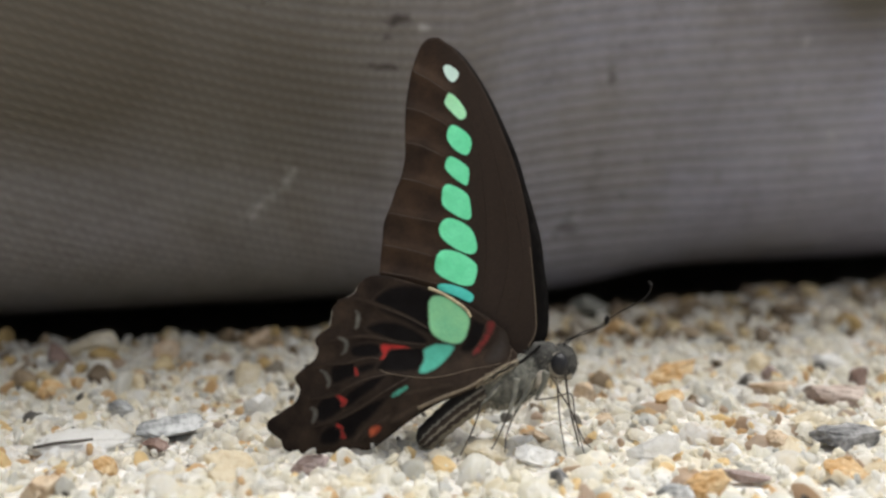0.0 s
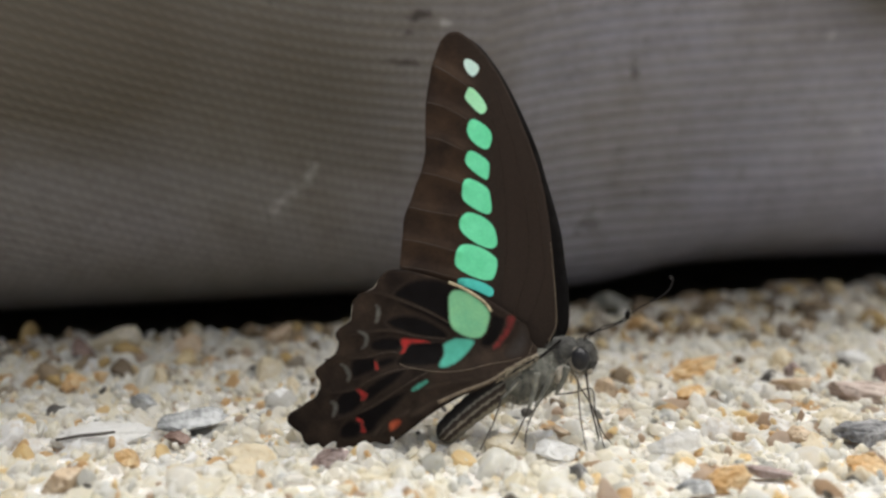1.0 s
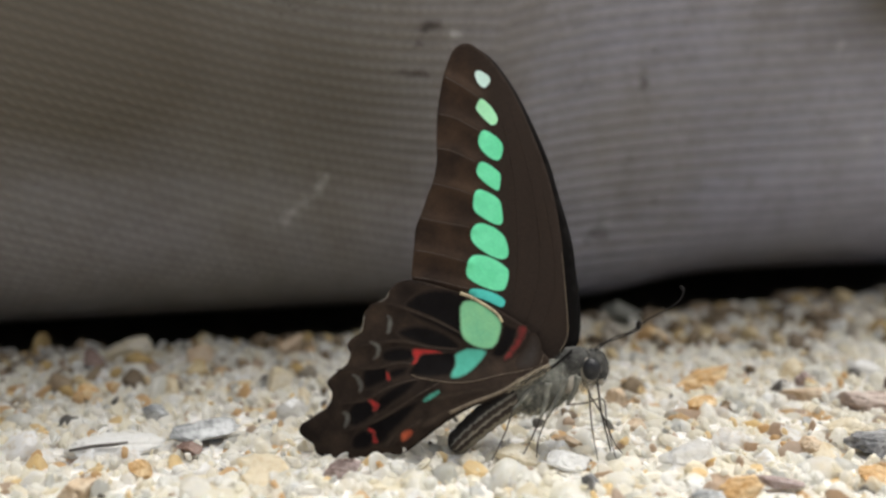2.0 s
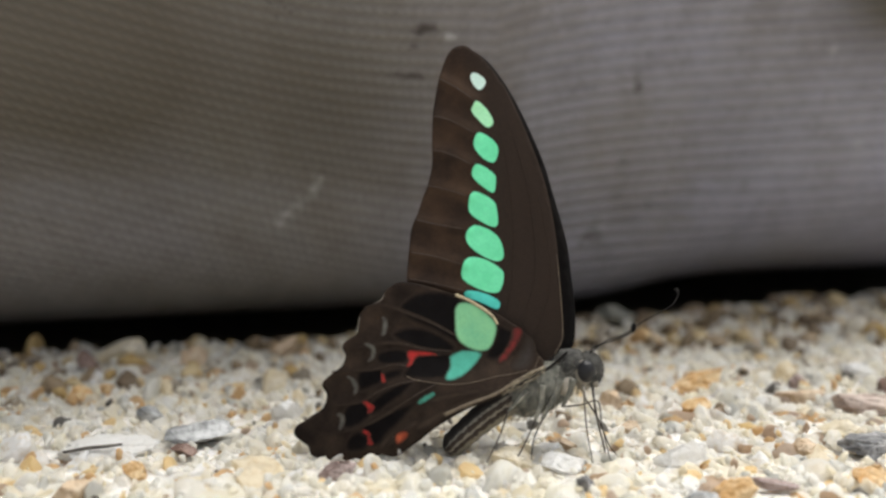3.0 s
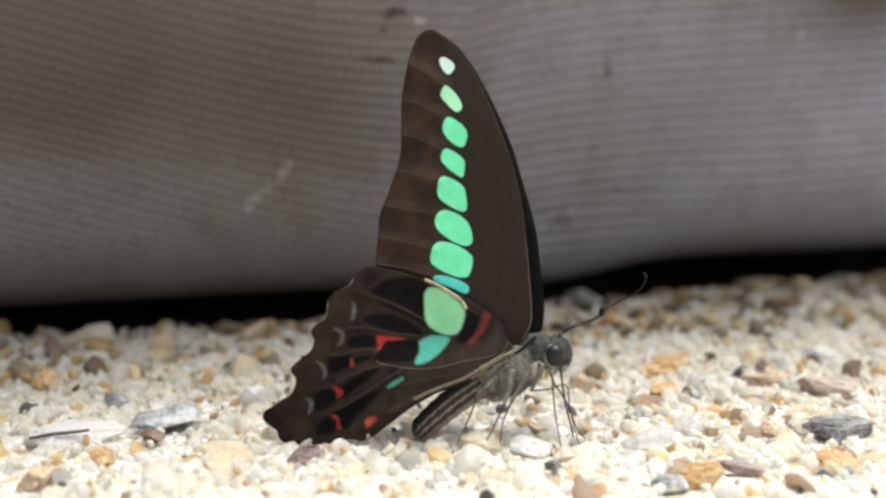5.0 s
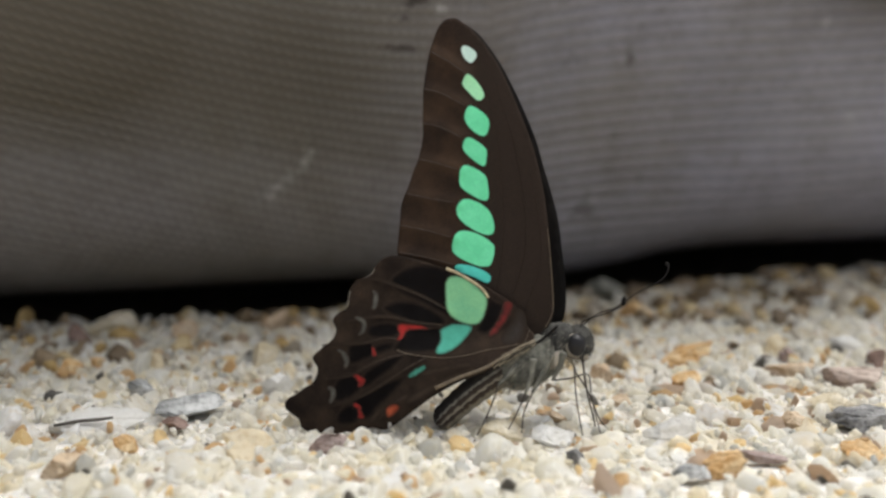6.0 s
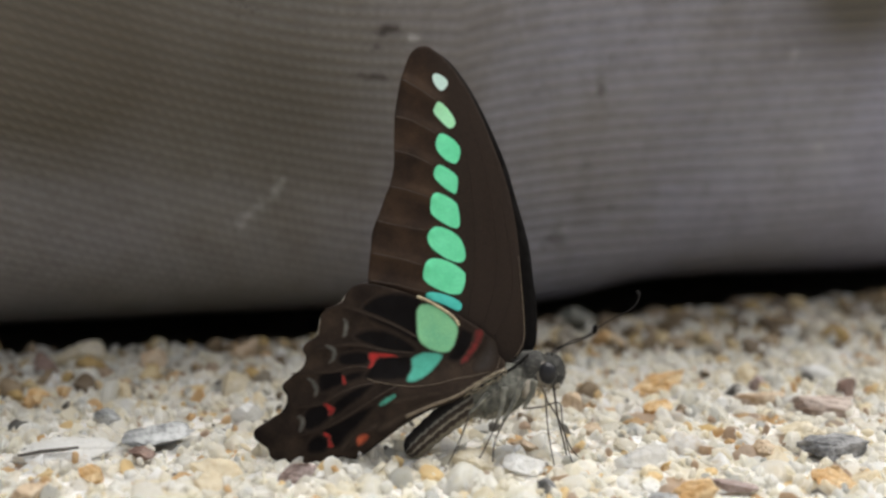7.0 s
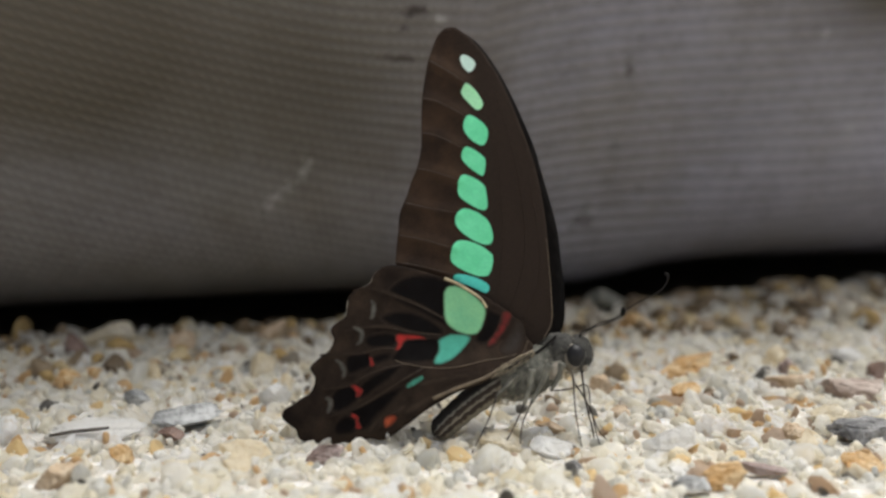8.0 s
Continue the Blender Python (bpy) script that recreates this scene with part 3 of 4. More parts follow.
    tone = np.stack([np.clip(dark * (0.4 + rag), 0, 1), np.clip(pale * (0.3 + rag), 0, 1), np.clip(brown_shade * (0.35 + wide), 0, 1), np.ones(len(xx))], 1)
    att = me.color_attributes.new("stain_and_shade", "FLOAT_COLOR", "POINT")
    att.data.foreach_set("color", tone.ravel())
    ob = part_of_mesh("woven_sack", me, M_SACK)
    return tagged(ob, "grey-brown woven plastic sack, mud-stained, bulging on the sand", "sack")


# x, height, reach across, reach up, turn, strength
STAINS = [(-0.0078, 0.0600, 0.0020, 0.0011, 20, 1.1), (-0.0098, 0.0575, 0.0017, 0.0010, 0, 1.1), (-0.0110, 0.0520, 0.0040, 0.0008, -5, 0.8),
          (0.032, 0.034, 0.0015, 0.004, 0, 0.45), (0.0265, 0.0195, 0.0030, 0.0024, 30, 0.55), (0.0240, 0.0168, 0.004, 0.001, 0, 0.5), (0.036, 0.055, 0.001, 0.002, 0, 0.4),
          (-0.032, 0.064, 0.006, 0.003, 0, 0.35), (0.038, 0.0235, 0.0030, 0.0018, 0, 0.4), (0.034, 0.050, 0.0009, 0.0045, 0, 0.5), (0.020, 0.048, 0.006, 0.003, 0, 0.3)]
# pale scuffs; the tall streak at 0.082 paints a faint crease's light line
SCUFFS_AND_CREASE = [(-0.033, 0.027, 0.0055, 0.0012, 42, 0.5), (-0.028, 0.033, 0.001, 0.003, 0, 0.3), (0.082, 0.036, 0.0010, 0.005, 0, 0.35),
          (0.0278, 0.0198, 0.0012, 0.001, 0, 0.6), (-0.0035, 0.0590, 0.0008, 0.0008, 0, 0.8), (0.074, 0.056, 0.0008, 0.0012, 0, 0.5)]
sack = build_sack()


# ---- the butterfly ----
BASE_Y = 0.1551
butterfly = tagged(new("butterfly"), "dark brown butterfly with mint-green wing band, wings closed, standing on sand", "butterfly")
butterfly.location = (0, BASE_Y, 0)

FOREWING = pairs("""-1.25,58.2 -0.5,58.1 0.25,57.6 1.6,56.6 3.6,54.2 5.6,51.1 7.6,46.8 9.8,41.3 11.1,36.9 12.1,31.4 12.7,25.0 13.1,20.2 13.1,17.0
 12.0,14.5 9.6,12.9 6.9,12.6 3.7,13.8 -0.3,17.0 -4.3,20.2 -7.1,22.6 -8.7,25.0 -8.8,27.0 -8.5,29.8 -8.3,32.3 -7.3,34.9 -6.5,37.3
 -5.9,38.7 -5.3,41.7 -5.3,44.4 -5.2,48.4 -4.7,51.9 -4.1,54.4 -3.3,56.6 -2.6,57.6 -1.95,58.05""")
FAR_FOREWING = pairs("""-0.7,58.0 2.0,56.6 4.1,54.2 6.1,51.1 8.3,46.8 10.5,41.7 11.7,37.7 13.0,33.4 13.9,29.8 14.4,25.8 14.9,21.8
 15.0,17.8 14.4,15.6 12.4,13.8 10.0,13.0 6.1,13.8 -0.3,17.0 -5.9,21.8 -7.9,25.0 -7.9,29.8 -7.1,34.5 -5.5,39.3 -4.7,44.0 -4.4,48.7 -3.7,53.5 -2.6,56.6""")
HINDWING = pairs("""10.4,13.7 9.4,15.4 7.6,18.2 4.8,20.2 2.9,21.3 -0.3,22.8 -3.5,23.9 -6.7,24.8 -9.1,25.2 -10.8,24.8 -12.0,23.6 -12.4,22.6
 -13.9,21.9 -15.3,20.8 -15.6,19.6 -15.8,18.0 -17.2,17.0 -17.9,16.0 -17.5,14.6 -18.0,13.3 -19.6,12.0 -20.8,10.7 -20.1,9.2 -20.4,7.8 -21.4,6.6
 -23.1,5.6 -24.5,4.7 -24.7,3.6 -23.7,2.6 -22.8,1.9 -22.4,0.7 -21.1,0.1 -17.9,-0.5 -16.2,-1.0 -14.1,-0.1 -12.5,0.9 -10.7,0.7 -9.0,1.6 -6.7,3.4
 -4.5,5.1 -2.3,6.5 0.1,7.8 3.3,9.0 5.4,10.3 7.8,12.1""")
FORE_VEINS = [pairs(q) for q in ("-5.2,48.4 -2.7,47.8 0.6,46.0", "-5.2,43.6 -3.1,43.2 0.1,41.7", "-5.9,38.7 -3.5,38.2 -0.3,37.2",
              "-7.6,33.9 -4.3,33.2 -0.7,32.6", "-8.3,29.4 -4.7,28.7 -1.1,27.7", "-8.7,25.6 -5.1,25.0 -0.7,23.9", "-4.1,53.5 -1.9,52.3 0.6,50.6",
              "4.5,17.0 6.0,26.6 5.6,38.5 3.6,48.7", "6.1,16.2 9.2,26.6 8.0,38.5 4.8,49.5", "8.0,15.4 11.4,25.0 9.6,37.7")]
HIND_VEINS = [pairs(q) for q in ("-1.1,17.2 -4.9,19.3 -8.3,20.7 -11.9,21.9 -14.6,21.5",
              "-2.5,15.5 -6.3,15.8 -9.9,16.6 -12.6,16.5 -16.0,15.9",
              "-8.5,13.4 -10.6,13.6 -13.5,12.9 -16.4,12.7 -19.3,12.5",
              "-6.7,11.6 -9.9,11.0 -12.8,9.8 -15.3,8.3 -18.9,7.8",
              "-4.9,11.0 -7.7,9.4 -12.1,6.4 -15.0,4.9 -18.2,3.9",
              "-7.7,5.5 -10.3,3.9 -12.2,1.5")]
CREAM_VEINS = [(pairs("-8.8,12.0 -7.7,11.6 -5.5,11.3 -2.6,11.0 0.4,11.3 3.7,12.1 5.8,12.4 8.1,12.9"), 0.12), (pairs("-2.0,23.4 -0.3,22.7 1.9,21.4 3.2,20.4 3.9,19.3"), 0.5),
               (pairs("-3.5,6.8 0.1,8.4 3.7,9.8 7.3,11.9 10.4,13.4"), 0.6)]


def relief(pts, veins, amount, reach=0.9):
    """Folds of the membrane: proud along the veins, hollow between."""
    out = np.zeros(len(pts))
    for vein in veins:
        d = distance(pts, spline(vein, False, 5))
        out -= amount * np.exp(-(d / reach) ** 2)
    return out


def fore_surface(pts):
    wave = np.array([noise.noise(Vector((q[0] * 0.12, q[1] * 0.08, 3.0))) for q in pts])
    return -0.35 + relief(pts, FORE_VEINS[:7], 0.62, 0.8) + relief(pts, FORE_VEINS[7:], 0.10, 1.2) + 0.35 * wave


def hind_surface(pts):
    wave = np.array([noise.noise(Vector((q[0] * 0.16, q[1] * 0.16, 8.0))) for q in pts])
    # the inner margin lies outside the abdomen
    low = np.clip((15.5 - pts[:, 1]) / 6.0, 0, 1) * np.clip((pts[:, 0] + 16) / 10.0, 0, 1)
    return -1.25 - 1.9 * low * low * (3 - 2 * low) + relief(pts, HIND_VEINS, 0.13, 0.8) + 0.25 * wave


def ribbon(path, width):
    """The outline of a band along a path, narrow at its ends."""
    line = spline(path, False, 3)
    d = np.gradient(line, axis=0)
    n = np.stack([-d[:, 1], d[:, 0]], 1) / np.linalg.norm(d, axis=1)[:, None]
    k = np.linspace(0, 1, len(line))
    half = (width / 2 * (0.25 + 0.75 * np.sin(k * math.pi) ** 0.6))[:, None]
    return np.vstack([line + n * half, (line - n * half)[::-1]])


def lifted(surface, by):
    return lambda pts: surface(pts) - by


def build_wings():
    near = sheet("forewing", FOREWING, 0.45, fore_surface, M_FORE, butterfly, "dark brown forewing with a row of mint-green spots", 0.12)
    hind = sheet("hindwing", HINDWING, 0.45, hind_surface, M_HIND, butterfly, "scalloped dark brown hindwing with black, red and green marks", 0.12)
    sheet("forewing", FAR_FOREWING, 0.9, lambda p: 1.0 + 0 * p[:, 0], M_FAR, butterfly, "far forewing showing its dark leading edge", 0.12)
    small = [(u * 0.96 + 0.3, v * 0.96 + 0.6) for u, v in HINDWING]
    sheet("hindwing", small, 0.9, lambda p: 1.5 + 1.6 * np.clip((15.5 - p[:, 1]) / 6.0, 0, 1), M_HIND, butterfly, thick=0.12)
    spots = [("0.1,54.3 0.7,54.5 1.9,53.8 2.3,53.1 1.9,52.3 1.2,51.9 0.4,52.7 0.0,53.7", M_WHITE),
             ("0.9,50.6 1.8,50.0 2.8,48.8 3.3,47.8 3.1,47.0 2.3,46.7 1.2,47.8 0.1,49.0 0.4,49.9", M_PALE),
             ("1.2,46.2 2.6,45.6 3.9,44.4 4.0,43.2 3.6,42.1 3.1,41.8 1.7,42.5 0.5,44.0 0.6,45.3", M_MINT),
             ("0.9,41.8 2.0,41.4 3.5,40.3 3.7,39.6 3.5,37.9 3.1,37.6 1.5,38.7 0.2,40.0 0.4,41.1", M_MINT),
             ("0.5,37.9 1.7,37.6 3.5,36.5 3.8,35.3 4.0,33.4 3.5,32.8 2.3,33.2 0.2,34.5 -0.2,35.4 -0.1,37.1", M_MINT),
             ("0.4,33.2 2.3,32.8 4.0,31.6 4.6,30.2 4.8,28.9 4.4,28.1 3.3,28.1 1.7,28.8 -0.3,30.3 -0.6,31.9", M_MINT),
             ("0.0,28.7 2.2,28.4 4.6,26.9 4.8,25.9 4.4,24.0 3.8,23.6 2.2,23.7 -0.8,25.2 -1.2,26.3 -0.8,28.0", M_MINT),
             ("-0.3,24.0 1.9,23.7 4.2,22.6 4.3,21.8 3.8,21.1 1.9,22.1 -1.0,23.1 -0.7,23.7", M_TEAL)]
    for text, material in spots:
        sheet("spot", pairs(text), 0.4, lifted(fore_surface, 0.05), material, near, rim=0.35)
    marks = [("green_patch", "-2.1,21.8 -0.8,22.5 1.3,21.8 3.8,19.6 3.8,18.1 3.2,16.4 2.4,15.5 0.8,15.5 -0.8,16.2 -1.9,17.3 -2.1,19.5", M_SAGE, 0.6),
             ("turquoise_patch", "-3.0,14.7 -1.9,15.4 -0.8,15.7 1.6,15.5 1.7,14.8 0.5,13.2 -0.9,12.1 -2.5,11.4 -3.7,11.7 -2.8,13.3 -2.8,14.1", M_SEA, 0.7),
             ("turquoise_patch", "-7.5,8.2 -7.2,8.8 -6.1,9.8 -4.6,10.2 -4.4,9.8 -5.0,9.3 -6.2,8.4 -7.2,8.1", M_SEA, 0.7),
             ("red_mark", "5.9,18.9 7.3,18.8 7.5,17.9 6.9,16.6 5.9,15.1 4.5,13.6 3.7,14.3 4.9,15.7 5.7,17.2", M_DULLRED, 0.9),
             ("red_mark", "-9.1,15.5 -8.0,15.7 -6.1,15.5 -4.2,15.0 -3.9,14.8 -6.9,14.7 -7.5,14.5 -7.9,13.7 -8.3,13.4 -9.0,12.7 -9.2,13.1 -8.5,14.1 -8.8,14.8", M_RED, 0.3),
             ("red_mark", "-12.5,12.7 -12.0,12.9 -11.9,12.0 -11.6,11.2 -12.0,10.9 -12.4,10.9 -12.5,11.8", M_RED, 0.3),
             ("red_mark", "-15.3,8.3 -14.6,8.6 -13.8,8.1 -13.2,7.7 -13.4,7.2 -13.8,6.6 -14.5,6.5 -14.4,7.4 -15.0,7.9", M_RED, 0.3),
             ("red_mark", "-15.7,4.3 -14.9,4.5 -13.8,3.9 -13.9,3.4 -13.4,2.5 -13.7,2.0 -14.6,2.1 -14.4,2.8 -14.6,3.6 -15.4,3.9", M_RED, 0.3),
             ("orange_mark", "-10.5,3.9 -9.4,4.7 -8.4,4.5 -8.4,3.7 -9.3,2.8 -10.1,2.4 -10.5,2.9", M_ORANGE, 0.6),
             ("grey_patch", "8.0,18.0 9.1,17.0 9.4,15.3 8.6,13.2 6.9,12.6 5.4,13.4 6.5,15.0 7.5,16.6", M_GREY, 1.6)]
    for name, text, material, rim in marks:
        sheet(name, pairs(text), 0.4, lifted(hind_surface, 0.09), material, hind, rim=rim, cuts=1 if material is M_RED else 3)
    blots = ["-8.4,21.7 -6.5,22.9 -4.1,23.0 -1.9,22.2 -2.1,20.0 -1.9,17.5 -3.0,17.8 -5.2,19.1 -7.4,20.0 -8.4,20.8",
             "-9.8,17.7 -7.9,18.4 -5.7,18.1 -3.8,17.0 -3.0,16.2 -3.8,15.5 -5.8,15.6 -7.9,16.5 -9.3,17.0",
             "-7.7,13.4 -6.9,14.6 -4.2,14.8 -2.8,14.4 -3.0,13.3 -3.5,12.3 -5.6,12.0 -7.7,12.1 -8.6,12.4",
             "-12.4,15.2 -10.4,15.6 -9.1,15.3 -9.0,14.4 -9.6,13.8 -11.5,13.7 -12.5,14.1",
             "-11.7,12.6 -9.9,13.0 -9.5,12.7 -9.8,12.0 -11.4,11.4 -11.8,12.0",
             "-15.2,12.5 -13.5,12.9 -12.5,12.6 -12.4,11.2 -14.0,10.5 -15.1,10.0 -15.5,11.1",
             "-13.2,8.6 -11.6,9.9 -9.4,11.0 -8.3,11.2 -9.4,9.7 -11.0,8.5 -12.8,7.0 -13.4,7.4 -13.2,8.0",
             "-17.2,7.2 -16.0,8.2 -15.0,7.8 -14.5,7.0 -14.6,6.1 -16.3,5.0 -17.4,5.0 -17.6,6.1",
             "-14.9,4.2 -13.5,5.6 -10.5,7.0 -8.3,7.8 -9.4,6.4 -10.5,5.1 -11.6,4.2 -12.2,3.1 -13.4,2.7 -13.7,3.7",
             "-16.8,3.1 -15.7,3.9 -14.6,3.5 -14.6,2.5 -14.9,1.7 -16.6,1.4 -17.2,2.0",
             "4.1,18.9 5.1,18.1 5.8,18.1 5.1,16.2 4.0,14.8 2.4,15.3 3.5,16.7 3.8,18.1"]
    # paler hairy bands along the inner margin
    for text in ("-7.6,5.4 -3.0,8.0 2.0,10.0 6.4,12.0 6.0,11.2 2.0,9.1 -2.6,7.0 -7.0,4.4", "-6.0,9.2 -1.0,10.2 4.0,10.8 3.6,10.2 -1.0,9.4 -5.6,8.2",
                 "-12.6,1.2 -9.6,3.4 -7.0,5.4 -7.6,6.2 -10.4,4.6 -13.0,2.4"):
        sheet("hair_band", pairs(text), 0.4, lifted(hind_surface, 0.03), M_BAND, hind, rim=0.7)
    for text in blots:
        ring = np.array(pairs(text))
        ring = ring.mean(0) + (ring - ring.mean(0)) * 1.38
        sheet("black_patch", [tuple(q) for q in ring.tolist()], 0.4, lifted(hind_surface, 0.05), M_BLACK, hind, rim=0.75)
    for text in ("-12.4,20.2 -11.9,19.8 -11.9,18.8 -12.1,18.0 -12.5,17.6", "-14.9,16.5 -14.0,16.2 -13.5,15.6 -13.7,14.6 -14.4,13.9", "-17.4,11.8 -16.6,11.5 -16.1,10.7 -16.0,10.0 -16.4,9.1", "-18.9,6.2 -18.3,6.4 -17.9,5.8 -18.1,4.9 -18.5,4.2"):
        sheet("crescent", ribbon(pairs(text), 0.95), 0.3, lifted(hind_surface, 0.09), M_LUNE, hind, rim=0.45)
    for vein in FORE_VEINS:
        rod("vein", vein, 0.12, M_VEIN if vein in FORE_VEINS[:7] else M_FORE, near, lifted(fore_surface, 0.0), sides=6)
    for vein in HIND_VEINS:
        sheet("vein_band", ribbon(vein, 0.55), 0.4, lifted(hind_surface, 0.07), M_BAND, hind, rim=0.75)
        rod("vein", vein, 0.16, M_VEIN, hind, lifted(hind_surface, 0.0), sides=8)
    # thin pale lines along the notches of the hindwing's edge
    for text in ("-12.0,23.4 -12.4,22.7 -13.2,22.2 -14.0,21.8", "-15.5,20.2 -15.6,19.4 -15.8,18.2 -16.6,17.4", "-17.6,15.2 -17.5,14.6 -17.8,13.7 -18.6,12.8",
                 "-20.2,9.6 -20.1,9.0 -20.4,8.0 -21.2,6.9"):
        rod("pale_edge", pairs(text), 0.11, M_RIM, hind, lifted(hind_surface, 0.02), sides=6, taper=0.3)
    for text in ("7.5,12.0 8.4,12.5 9.1,13.2 9.7,14.8",):
        rod("cream_vein", pairs(text), 0.22, M_GOLD, hind, lifted(hind_surface, 0.06), sides=6, taper=0.2)
    for vein, width in CREAM_VEINS:
        rod("cream_vein", vein, width, M_CREAM if width == 0.5 else M_GOLD, hind, lifted(hind_surface, 0.08), sides=6, taper=0.8)
    rod("vein", pairs("12.0,15.0 13.0,17.2 13.0,20.2 12.6,25.0 12.2,29.0"), 0.2, M_GOLD, near, lifted(fore_surface, 0.05), taper=0.3)


def fur(name, count, where, length, parent, seed, lie=0.4, material=None):
    """Short hairs standing out of a rounded body part; where gives a root and a direction in (u, v, w)."""
    rng = random.Random(seed)
    verts, faces = [], []
    for _ in range(count):
        root, out = where(rng)
        out = Vector(out).normalized() * lie + Vector((rng.gauss(-0.55, 0.25), rng.gauss(-0.5, 0.3), rng.gauss(0, 0.2)))
        reach = length * rng.uniform(0.5, 1.3)
        side = out.cross(Vector((rng.gauss(0, 1), rng.gauss(0, 1), rng.gauss(0, 1)))).normalized() * 0.035
        mid, tip = Vector(root) + out * reach * 0.5, Vector(root) + out * reach + Vector((-0.15, -0.12, 0)) * reach
        k = len(verts)
        for q in (Vector(root) - side, Vector(root) + side, mid + side * 0.8, mid - side * 0.8, tip):
            verts.append(upright(q.x, q.y, q.z).tolist())
        faces += [(k, k + 1, k + 2, k + 3), (k + 3, k + 2, k + 4)]
    me = bpy.data.meshes.new(name)
    me.from_pydata(verts, [], faces)
    return tagged(part_of_mesh(name, me, material or M_HAIR, parent), kind="stuff")


def around(u, v, w, ru, rv, rw, turn=0.0):
    c, s = math.cos(radians(turn)), math.sin(radians(turn))

    def where(rng):
        d = Vector((rng.gauss(0, 1), rng.gauss(0, 1), rng.gauss(-0.4, 1))).normalized()
        a, b = d.x * ru, d.y * rv
        n = (d.x * c - d.y * s, d.x * s + d.y * c, d.z)
        return (u + a * c - b * s, v + a * s + b * c, w + d.z * rw), n
    return where


def build_body():
    thorax = part("thorax", ellipsoid(9.9, 10.2, 0.3, 5.4, 3.6, 3.0, 27, 0.12, 4, 1), M_FUR, butterfly, "grey furry thorax")
    fur("fur", 3600, around(9.9, 10.3, 0.3, 5.3, 3.4, 2.9, 27), 0.75, thorax, 3)
    # pale tufts: along the wing root, under the breast, at the neck
    for (u, v, w), (ru, rv, rw), turn, count, seed in (((7.4, 11.6, -2.6), (3.6, 0.5, 0.7), 28, 420, 21), ((9.0, 7.2, -0.6), (3.8, 0.7, 1.6), 20, 180, 22),
                                                       ((14.6, 10.6, -1.6), (1.0, 1.0, 0.9), 0, 240, 24), ((15.6, 10.6, -1.5), (1.3, 0.5, 0.7), 10, 160, 25)):
        fur("tuft", count, around(u, v, w, ru, rv, rw, turn), 0.6, thorax, seed, 0.5, M_CREAMHAIR)
    collar = part("collar", ellipsoid(14.0, 13.4, 0.3, 2.6, 2.3, 2.3, 20, 0.1, 4, 6), M_DARKFUR, butterfly, "dark grey hairy collar")
    fur("fur", 900, around(14.0, 13.4, 0.3, 2.5, 2.2, 2.2, 20), 0.8, collar, 4, 0.4, M_DARKHAIR)
    fur("fur", 420, around(13.2, 12.0, 0.3, 2.3, 1.9, 2.3, 20), 0.7, collar, 14)
    part("shoulder_patch", ellipsoid(13.6, 10.6, -1.7, 1.0, 1.5, 0.8, -20, 0.1, 3, 8), M_RIM, thorax, "pale tan scales behind the head")
    head = part("head", ellipsoid(16.75, 12.8, 0.3, 2.2, 2.5, 1.9, 0, 0.08, 4, 2), M_DARKFUR, butterfly, "dark grey furry head")
    fur("fur", 1100, around(16.75, 12.8, 0.3, 2.15, 2.45, 1.85), 0.5, head, 5, 1.0, M_DARKHAIR)
    part("eye", ellipsoid(16.3, 12.7, -1.55, 1.32, 1.62, 1.1, 8, 0.0, 4), M_EYE, head, "shiny black compound eye")
    part("eye_rim", ellipsoid(16.1, 12.55, -1.25, 1.4, 1.72, 0.95, 8, 0.03, 4), M_RIM, head, "pale ring of scales round the eye")
    part("eye", ellipsoid(16.5, 12.7, 2.0, 1.35, 1.62, 1.05, 8, 0.0, 3), M_EYE, head)
    part("palp", ellipsoid(17.5, 11.4, -0.5, 0.55, 1.2, 0.5, 22, 0.1, 3, 4), M_RIM, head)
    part("palp", ellipsoid(17.5, 11.4, 0.9, 0.55, 1.2, 0.5, 22, 0.1, 3, 4), M_RIM, head)
    # the abdomen: a tapered roll of rings, striped along
    bm = bmesh.new()
    a0, a1 = np.array([7.6, 9.6]), np.array([-3.4, 0.9])
    along = (a1 - a0) / np.linalg.norm(a1 - a0)
    across = np.array([-along[1], along[0]]) * -1
    rings, count, sides = [], 46, 32
    stripes = []
    for i in range(count):
        k = i / (count - 1)
        radius = 2.25 * (1 - 0.22 * k) * math.sqrt(max(0.0, 1 - max(0, (k - 0.86) / 0.14) ** 2.4) * 0.93 + 0.07) * (1 + 0.03 * math.sin(k * 2 * math.pi * 8))
        mid = a0 + (a1 - a0) * k + across * 0.5 * math.sin(k * math.pi)
        ring = []
        for j in range(sides):
            t = j * 2 * math.pi / sides
            q = mid + across * radius * math.cos(t)
            ring.append(bm.verts.new(upright(q[0], q[1], 0.2 - radius * 0.95 * math.sin(t))))
            stripes.append(0.5 + 0.5 * math.cos(t))
        rings.append(ring)
    for r0, r1 in zip(rings, rings[1:]):
        for j in range(sides):
            bm.faces.new((r0[j], r0[(j + 1) % sides], r1[(j + 1) % sides], r1[j]))
    bm.faces.new(rings[-1])
    bmesh.ops.recalc_face_normals(bm, faces=bm.faces)
    ob = part("abdomen", bm, M_ABDOMEN, butterfly, "abdomen with dark and pale stripes along it")
    ob.data.attributes.new("stripe", "FLOAT", "POINT").data.foreach_set("value", stripes)
    # black rod in place of the shade between wing roots and thorax
    rod("wing_gap_shade", pairs("5.6,10.3 8.6,11.9 11.4,13.5 13.6,15.4"), 0.5, M_FEELER, thorax, -2.9, -1.4, "black rod standing in for the shaded gap between wings and body", 0.7)
